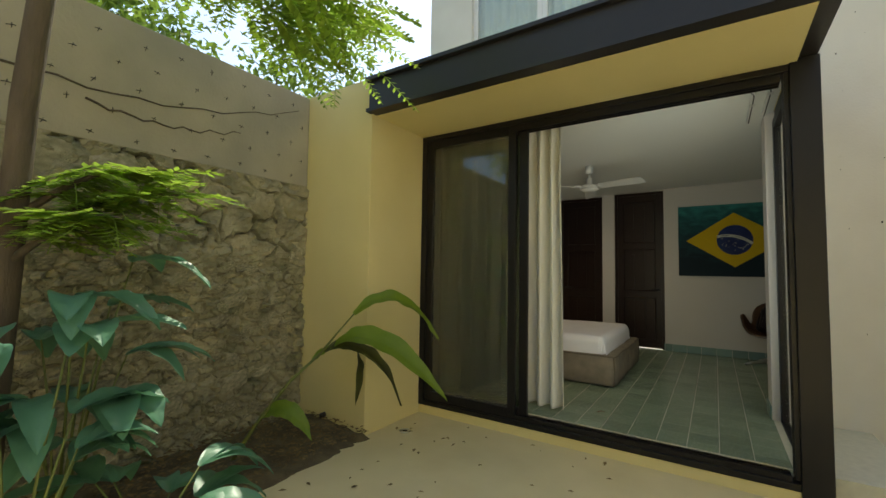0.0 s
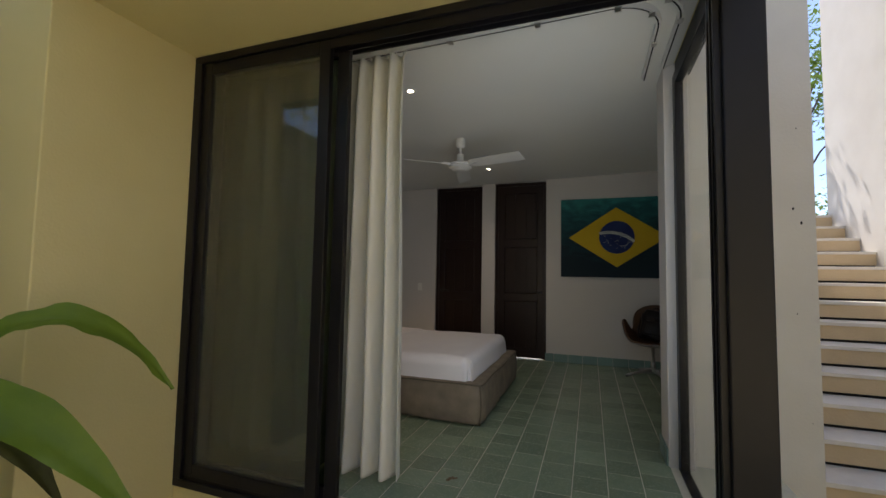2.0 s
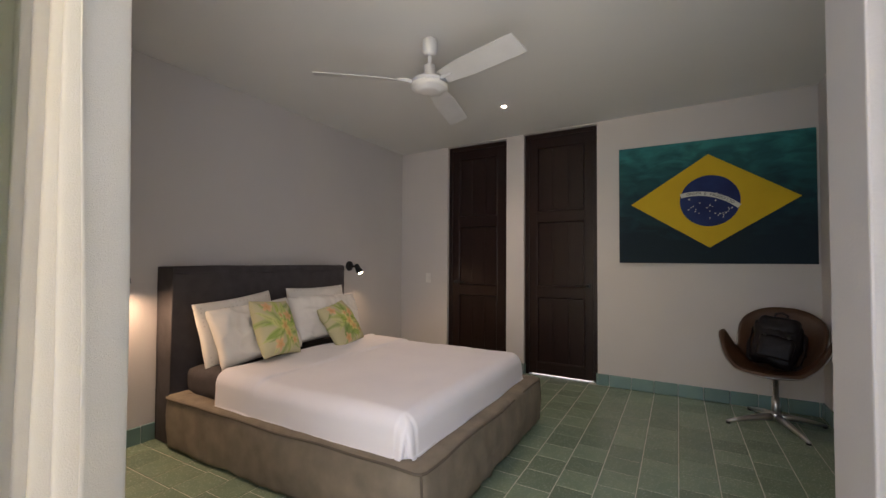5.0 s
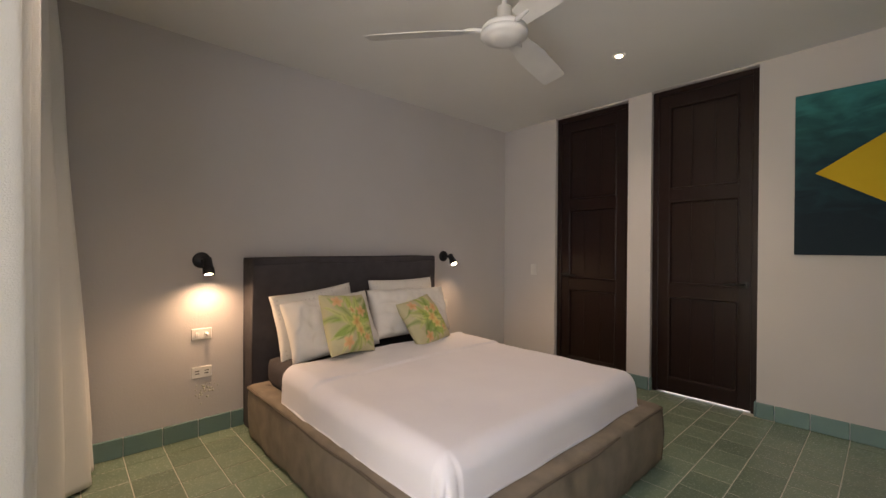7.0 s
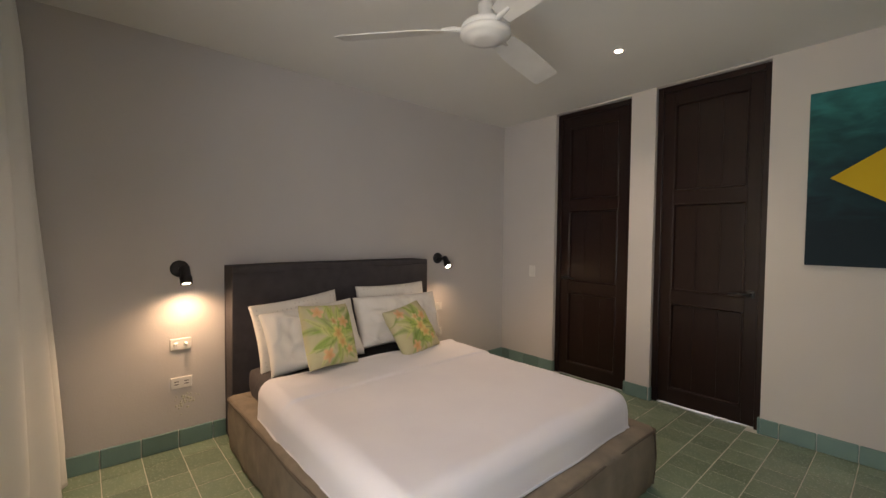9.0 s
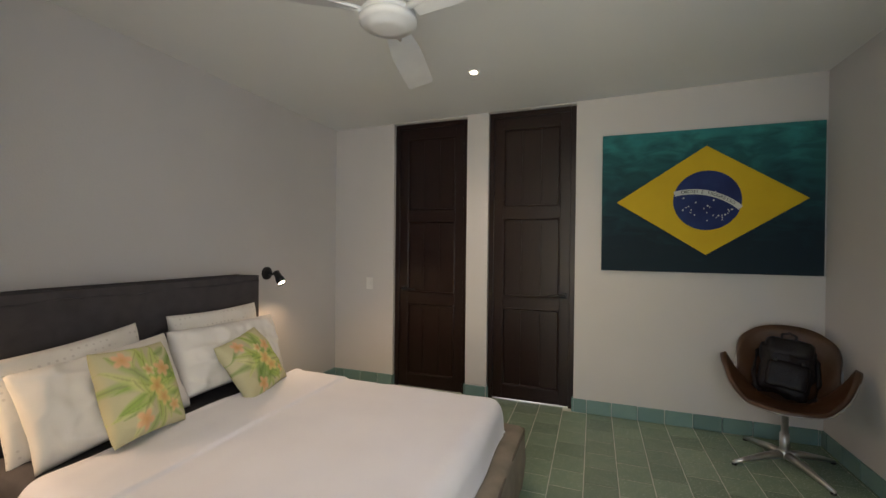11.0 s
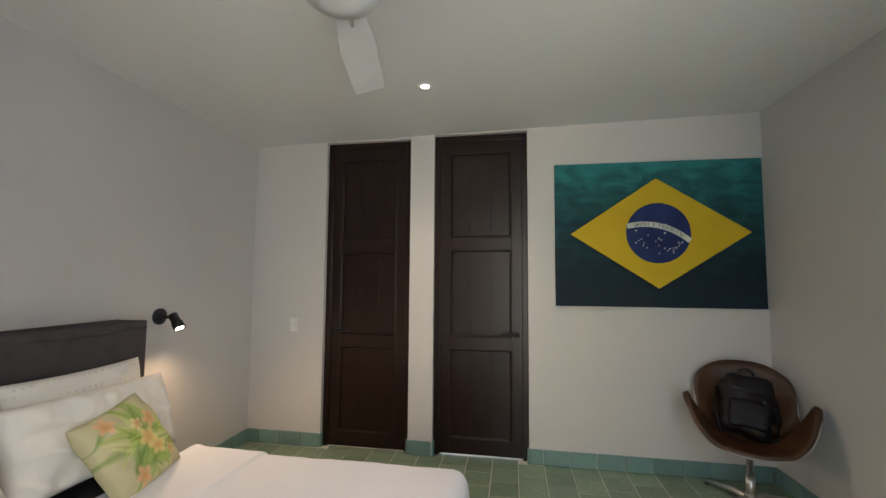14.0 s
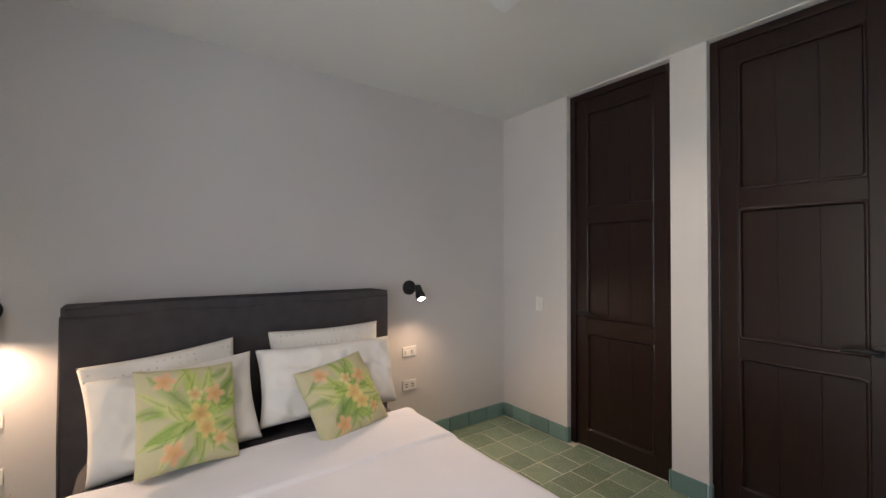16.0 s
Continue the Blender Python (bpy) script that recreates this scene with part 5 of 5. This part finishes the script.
leafy_bush("shade_plant", -1.95, 1.93, GZ + 0.02, 8, 0.6, 0.44, 0.34, 0.075, LEAF_SHADE, "dark green broad-leaved plant in the bed", 5)
leafy_bush("shade_plant", -2.45, 1.75, GZ + 0.02, 12, 0.7, 1.40, 0.40, 0.095, LEAF_SHADE, "tall dark green broad-leaved plant by the wall", 8)
leafy_bush("shade_plant", -1.98, 1.50, GZ, 9, 0.5, 1.10, 0.38, 0.095, LEAF_SHADE, "broad-leaved green plant close to the path", 15)


def frond(bm, base, tip, sag, pairs, length, width, rng):
    """A feathery leaf: a bent rib with pairs of small pointed leaflets."""
    b, t = Vector(base), Vector(tip)
    d = (t - b).normalized()
    s = d.cross(Vector((0, 0, 1))).normalized()
    pts = [b.lerp(t, i / pairs) - Vector((0, 0, sag * math.sin(math.pi * 0.5 * i / pairs) ** 2 * (i / pairs))) for i in range(pairs + 1)]
    tube(bm, pts[::2] + ([pts[-1]] if pairs % 2 else []), 0.0022, 4)
    for i in range(1, pairs):
        k = math.sin(math.pi * (0.12 + 0.86 * i / pairs)) ** 0.6
        for sg in (-1, 1):
            L = length * k * rng.uniform(0.85, 1.1)
            o = (s * sg + d * 0.45 + Vector((0, 0, rng.uniform(-0.35, 0.05)))).normalized()
            w = o.cross(Vector((0, 0, 1))).normalized() * width / 2
            p = pts[i]
            v = [bm.verts.new(p), bm.verts.new(p + o * L * 0.5 + w), bm.verts.new(p + o * L), bm.verts.new(p + o * L * 0.5 - w)]
            bm.faces.new(v)


def feather_tree():
    rng = random.Random(21)
    th = thing("feather_leaved_tree", (-2.62, 1.50, GZ), "slender tree with feathery bright green leaves", "tree")
    part("trunk", tube(bmesh.new(), [(-2.62, 1.50, GZ - 0.1), (-2.60, 1.52, 0.5), (-2.63, 1.55, 1.2), (-2.58, 1.56, 2.0), (-2.52, 1.60, 2.8), (-2.45, 1.60, 3.8), (-2.5, 1.5, 4.8)], [0.075, 0.066, 0.06, 0.055, 0.05, 0.04, 0.02], 12), BARK, th, smooth=True)
    limbs = [((-2.52, 1.60, 2.75), (-2.1, 2.1, 2.95), (-1.45, 2.7, 2.75)), ((-2.52, 1.60, 2.85), (-2.2, 2.3, 3.15), (-1.9, 3.1, 2.95)), ((-2.5, 1.6, 3.2), (-1.9, 1.8, 3.45), (-1.0, 2.2, 3.2)),
             ((-2.45, 1.6, 3.6), (-2.0, 2.3, 3.7), (-1.4, 3.0, 3.35)), ((-2.60, 1.55, 1.3), (-2.45, 1.85, 1.62), (-2.30, 2.15, 1.60)), ((-2.5, 1.5, 4.2), (-1.7, 1.0, 4.4), (-0.8, 0.8, 4.2)), ((-2.47, 1.6, 3.4), (-3.0, 1.2, 3.7), (-3.4, 0.8, 3.6)), ((-2.60, 1.55, 1.2), (-2.40, 1.75, 1.50), (-2.15, 1.85, 1.42)), ((-2.60, 1.55, 1.4), (-2.55, 1.85, 1.78), (-2.42, 2.05, 1.72)), ((-2.52, 1.6, 2.9), (-1.9, 1.9, 3.2), (-1.2, 2.45, 2.95))]
    crown = bmesh.new()
    for li, (a, b, c) in enumerate(limbs):
        a, b, c = Vector(a), Vector(b), Vector(c)
        pts = [a * (1 - u) ** 2 + b * 2 * u * (1 - u) + c * u * u for u in (i / 8 for i in range(9))]
        part("limb", tube(bmesh.new(), pts, [0.022 - 0.002 * i for i in range(9)], 7), BARK, th, smooth=True)
        low = li in (4, 7, 8)
        for i in range(2, 9):
            for r in range(6):
                an = rng.uniform(0, 2 * math.pi)
                L = rng.uniform(0.26, 0.46)
                d = Vector((math.cos(an), math.sin(an), rng.uniform(-0.25, 0.25)))
                frond(crown, pts[i], pts[i] + d * L * (0.85 if low else 1), rng.uniform(0.03, 0.14), 12, 0.095 if low else 0.085, 0.034 if low else 0.030, rng)
    for base, tip in (((-1.62, 2.70, 2.62), (-1.43, 3.26, 2.32)), ((-1.60, 2.68, 2.6), (-1.74, 2.78, 2.24)), ((-1.95, 2.6, 2.65), (-1.90, 2.86, 2.30)), ((-1.7, 2.75, 2.62), (-1.62, 3.10, 2.36)), ((-1.5, 2.6, 2.62), (-1.25, 3.02, 2.48)), ((-1.75, 2.5, 2.7), (-2.0, 2.9, 2.5))):
        frond(crown, base, tip, 0.04, 15, 0.07, 0.021, rng)
    for k in range(34):
        base = Vector((-1.78 + rng.uniform(-0.35, 0.35), 2.58 + rng.uniform(-0.25, 0.22), rng.uniform(2.58, 2.88)))
        frond(crown, base, base + Vector((rng.uniform(-0.34, 0.34), rng.uniform(0.10, 0.46), rng.uniform(-0.22, 0.06))), rng.uniform(0.02, 0.12), 13, 0.085, 0.030, rng)
    part("crown", crown, LEAF_FERN, th)


feather_tree()


def leaf_tree(x, y, z, h, spread, n, seed, label):
    rng = random.Random(seed)
    th = thing("broadleaf_tree", (x, y, z), label, "tree", "trees behind the walls")
    part("trunk", tube(bmesh.new(), [(x, y, z - 0.2), (x + 0.08, y, z + h * 0.3), (x - 0.05, y + 0.1, z + h * 0.6), (x, y, z + h * 0.9)], [0.09, 0.07, 0.05, 0.02], 10), BARK, th, smooth=True)
    clumps = []
    for k in range(11):
        a, e = rng.uniform(0, 6.28), rng.uniform(0.45, 1.0)
        c = Vector((x + math.cos(a) * spread * rng.uniform(0.3, 1), y + math.sin(a) * spread * rng.uniform(0.3, 1), z + h * e))
        clumps.append((c, spread * rng.uniform(0.22, 0.42)))
        part("limb", tube(bmesh.new(), [(x, y, z + h * e * 0.6), ((x + c.x) / 2, (y + c.y) / 2, z + h * e * 0.85), tuple(c)], [0.028, 0.018, 0.006], 6), BARK, th, smooth=True)
    verts, faces = [], []
    for k in range(n):
        c, r = clumps[k % 11]
        p = c + Vector((rng.gauss(0, 1), rng.gauss(0, 1), rng.gauss(0, 0.75))) * r * 0.62
        o = Vector((rng.uniform(-1, 1), rng.uniform(-1, 1), rng.uniform(-0.9, 0.4))).normalized()
        w = o.cross(Vector((rng.uniform(-1, 1), rng.uniform(-1, 1), 1))).normalized()
        L = rng.uniform(0.08, 0.16)
        i = len(verts)
        verts += [p, p + o * L * 0.45 + w * L * 0.24, p + o * L, p + o * L * 0.45 - w * L * 0.24]
        faces.append((i, i + 1, i + 2, i + 3))
    me = bpy.data.meshes.new("crown")
    me.from_pydata([tuple(v) for v in verts], [], faces)
    me.materials.append(LEAF_FAR)
    under(new("crown", me), th)


leaf_tree(1.95, 13.0, 1.9, 4.6, 1.7, 19000, 1, "bright leafy tree beyond the stairs")
leaf_tree(4.2, 13.5, GZ, 6.5, 2.0, 4200, 2, "leafy tree behind the stair wall")
leaf_tree(-5.2, 4.6, GZ, 4.4, 1.7, 4200, 3, "leafy tree behind the garden wall")
leaf_tree(-5.4, 1.6, GZ, 4.9, 1.8, 4200, 4, "leafy tree over the garden wall")
leaf_tree(-0.8, -3.0, GZ, 4.8, 1.6, 3600, 6, "leafy green tree shading the courtyard")

# fallen leaves
rng = random.Random(9)
for name, n, area, label in (("leaf_litter", 2600, (-2.98, -2.10, 0.6, 3.58), "dry fallen leaves over the planting bed"), ("fallen_leaves", 230, (-2.15, 1.3, 2.0, 4.32), "scattered narrow dry leaves on the terrace")):
    bm = bmesh.new()
    for k in range(n):
        x, y = rng.uniform(*area[:2]), rng.uniform(*area[2:])
        if name == "fallen_leaves" and rng.random() < min(0.8, (x + 2.15) / 3.0):
            continue
        z = GZ + (0.075 if name == "leaf_litter" else 0.004)
        a, L = rng.uniform(0, 6.28), rng.uniform(0.020, 0.058)
        d, w = Vector((math.cos(a), math.sin(a), rng.uniform(-0.1, 0.25))), Vector((-math.sin(a), math.cos(a), 0)) * L * 0.24
        p = Vector((x, y, z))
        v = [bm.verts.new(p), bm.verts.new(p + d * L * 0.5 + w + Vector((0, 0, 0.004))), bm.verts.new(p + d * L), bm.verts.new(p + d * L * 0.5 - w + Vector((0, 0, 0.003)))]
        bm.faces.new(v)
    tagged(link(name, bm, LEAF_DRY), label, "leaves", kind="stuff")
tagged(link("fallen_leaf", broad_leaf(bmesh.new(), (-0.62, 4.80, 0.004), (-0.60, 4.83, 0.02), (-0.565, 4.85, 0.006), 0.014), LEAF_DRY, True), "single yellow leaf fallen on the tile floor", "leaf")


# ---- skirting tiles ----
skirting = thing("baseboard", (XL, YB, 0), "blue-green cement tile skirting along the walls", "baseboard", kind="structure")
TP = 0.192
SK = 0.112


def skirt_tile(L):
    me = bpy.data.meshes.get("skirting_tile_%d" % round(L * 1000))
    if not me:
        bm = boxed(0.0024, L - 0.0024, -0.014, 0.0, 0.001, SK, bev=0.004, seg=1)
        me = bpy.data.meshes.new("skirting_tile_%d" % round(L * 1000))
        bm.to_mesh(me)
        bm.free()
        me.materials.append(SKIRT)
    return me


def skirt_run(ax, ay, dx, dy, length, phase):
    """Tiles from (ax, ay) on along (dx, dy), standing proud to the right of that way."""
    turn = math.degrees(math.atan2(dy, dx))
    s = phase
    start = 0.0
    while start < length - 0.01:
        end = min(length, s if s > start + 0.02 else s + TP)
        ob = under(new("skirting_piece", skirt_tile(round(end - start, 3))), skirting)
        ob.matrix_basis = pose(ax + dx * start, ay + dy * start, 0, 0, 0, turn)
        start, s = end, end + TP


skirt_run(XL, YW + 0.07, 0, 1, YB - YW - 0.07, (5.648 - YW - 0.07) % TP)
skirt_run(XL + 0.015, YB, 1, 0, D1[0] - XL - 0.015, 0.10)
skirt_run(D1[1], YB, 1, 0, D2[0] - D1[1], TP)
skirt_run(D2[1], YB, 1, 0, XR - D2[1] - 0.015, 0.105)
skirt_run(XR, YB, 0, -1, YB - YF - 0.2, TP * 0.4)
skirt_run(0.628, YF + 0.2, 0, -1, 0.28, TP)
for x, w in ((D1[0], -1), (D1[1], 1), (D2[0], -1), (D2[1], 1)):
    ob = under(new("skirting_piece", skirt_tile(0.045)), skirting)
    ob.matrix_basis = pose(x, YB + (0.03 if w > 0 else -0.014), 0, 0, 0, -90 if w > 0 else 90)

# ---- floor tiles ----
bm = boxed(-TP / 2 + 0.0024, TP / 2 - 0.0024, -TP / 2 + 0.0024, TP / 2 - 0.0024, -0.010, 0.0, bev=0.0018, seg=1)
tile_mesh = bpy.data.meshes.new("tile")
bm.to_mesh(tile_mesh)
bm.free()
tile_mesh.materials.append(TILE)
rng = random.Random(2)
pieces, rest = 0, bmesh.new()
col = 0
x = -0.13 - TP * 13.5
while x < XR + TP:
    shift = 0.0 if x < -2.1 else (0.0, 0.5, 0.12, 0.5, 0.06, 0.42)[col % 6] * TP
    y = 5.648 - TP * 6.5 + shift
    while y < YB + 0.16:
        a, b = max(x - TP / 2, XL), min(x + TP / 2, XR)
        c, d = max(y - TP / 2, YW + 0.06), min(y + TP / 2, YB + 0.05 if D1[0] < x < D2[1] else YB)
        bay = x > 0.66 and y < YF + 0.12
        if b - a > 0.02 and d - c > 0.02 and not bay:
            whole = b - a > TP - 0.003 and d - c > TP - 0.003
            hidden = -2.5 < x < -0.8 and 5.85 < y < 7.3
            if whole and not hidden and pieces < 300:
                ob = new("tile", tile_mesh)
                ob.matrix_world = pose(x, y, rng.uniform(-0.0006, 0.0006), rng.uniform(-0.12, 0.12), rng.uniform(-0.12, 0.12), rng.choice((0, 90, 180, 270)))
                ob.parent = floor
                pieces += 1
            else:
                box(rest, a + 0.0024, b - 0.0024, c + 0.0024, d - 0.0024, -0.010, rng.uniform(-0.0006, 0.0006))
        y += TP
    x += TP
    col += 1
tagged(part("cut_tiles", rest, TILE_REST, floor), kind="stuff")
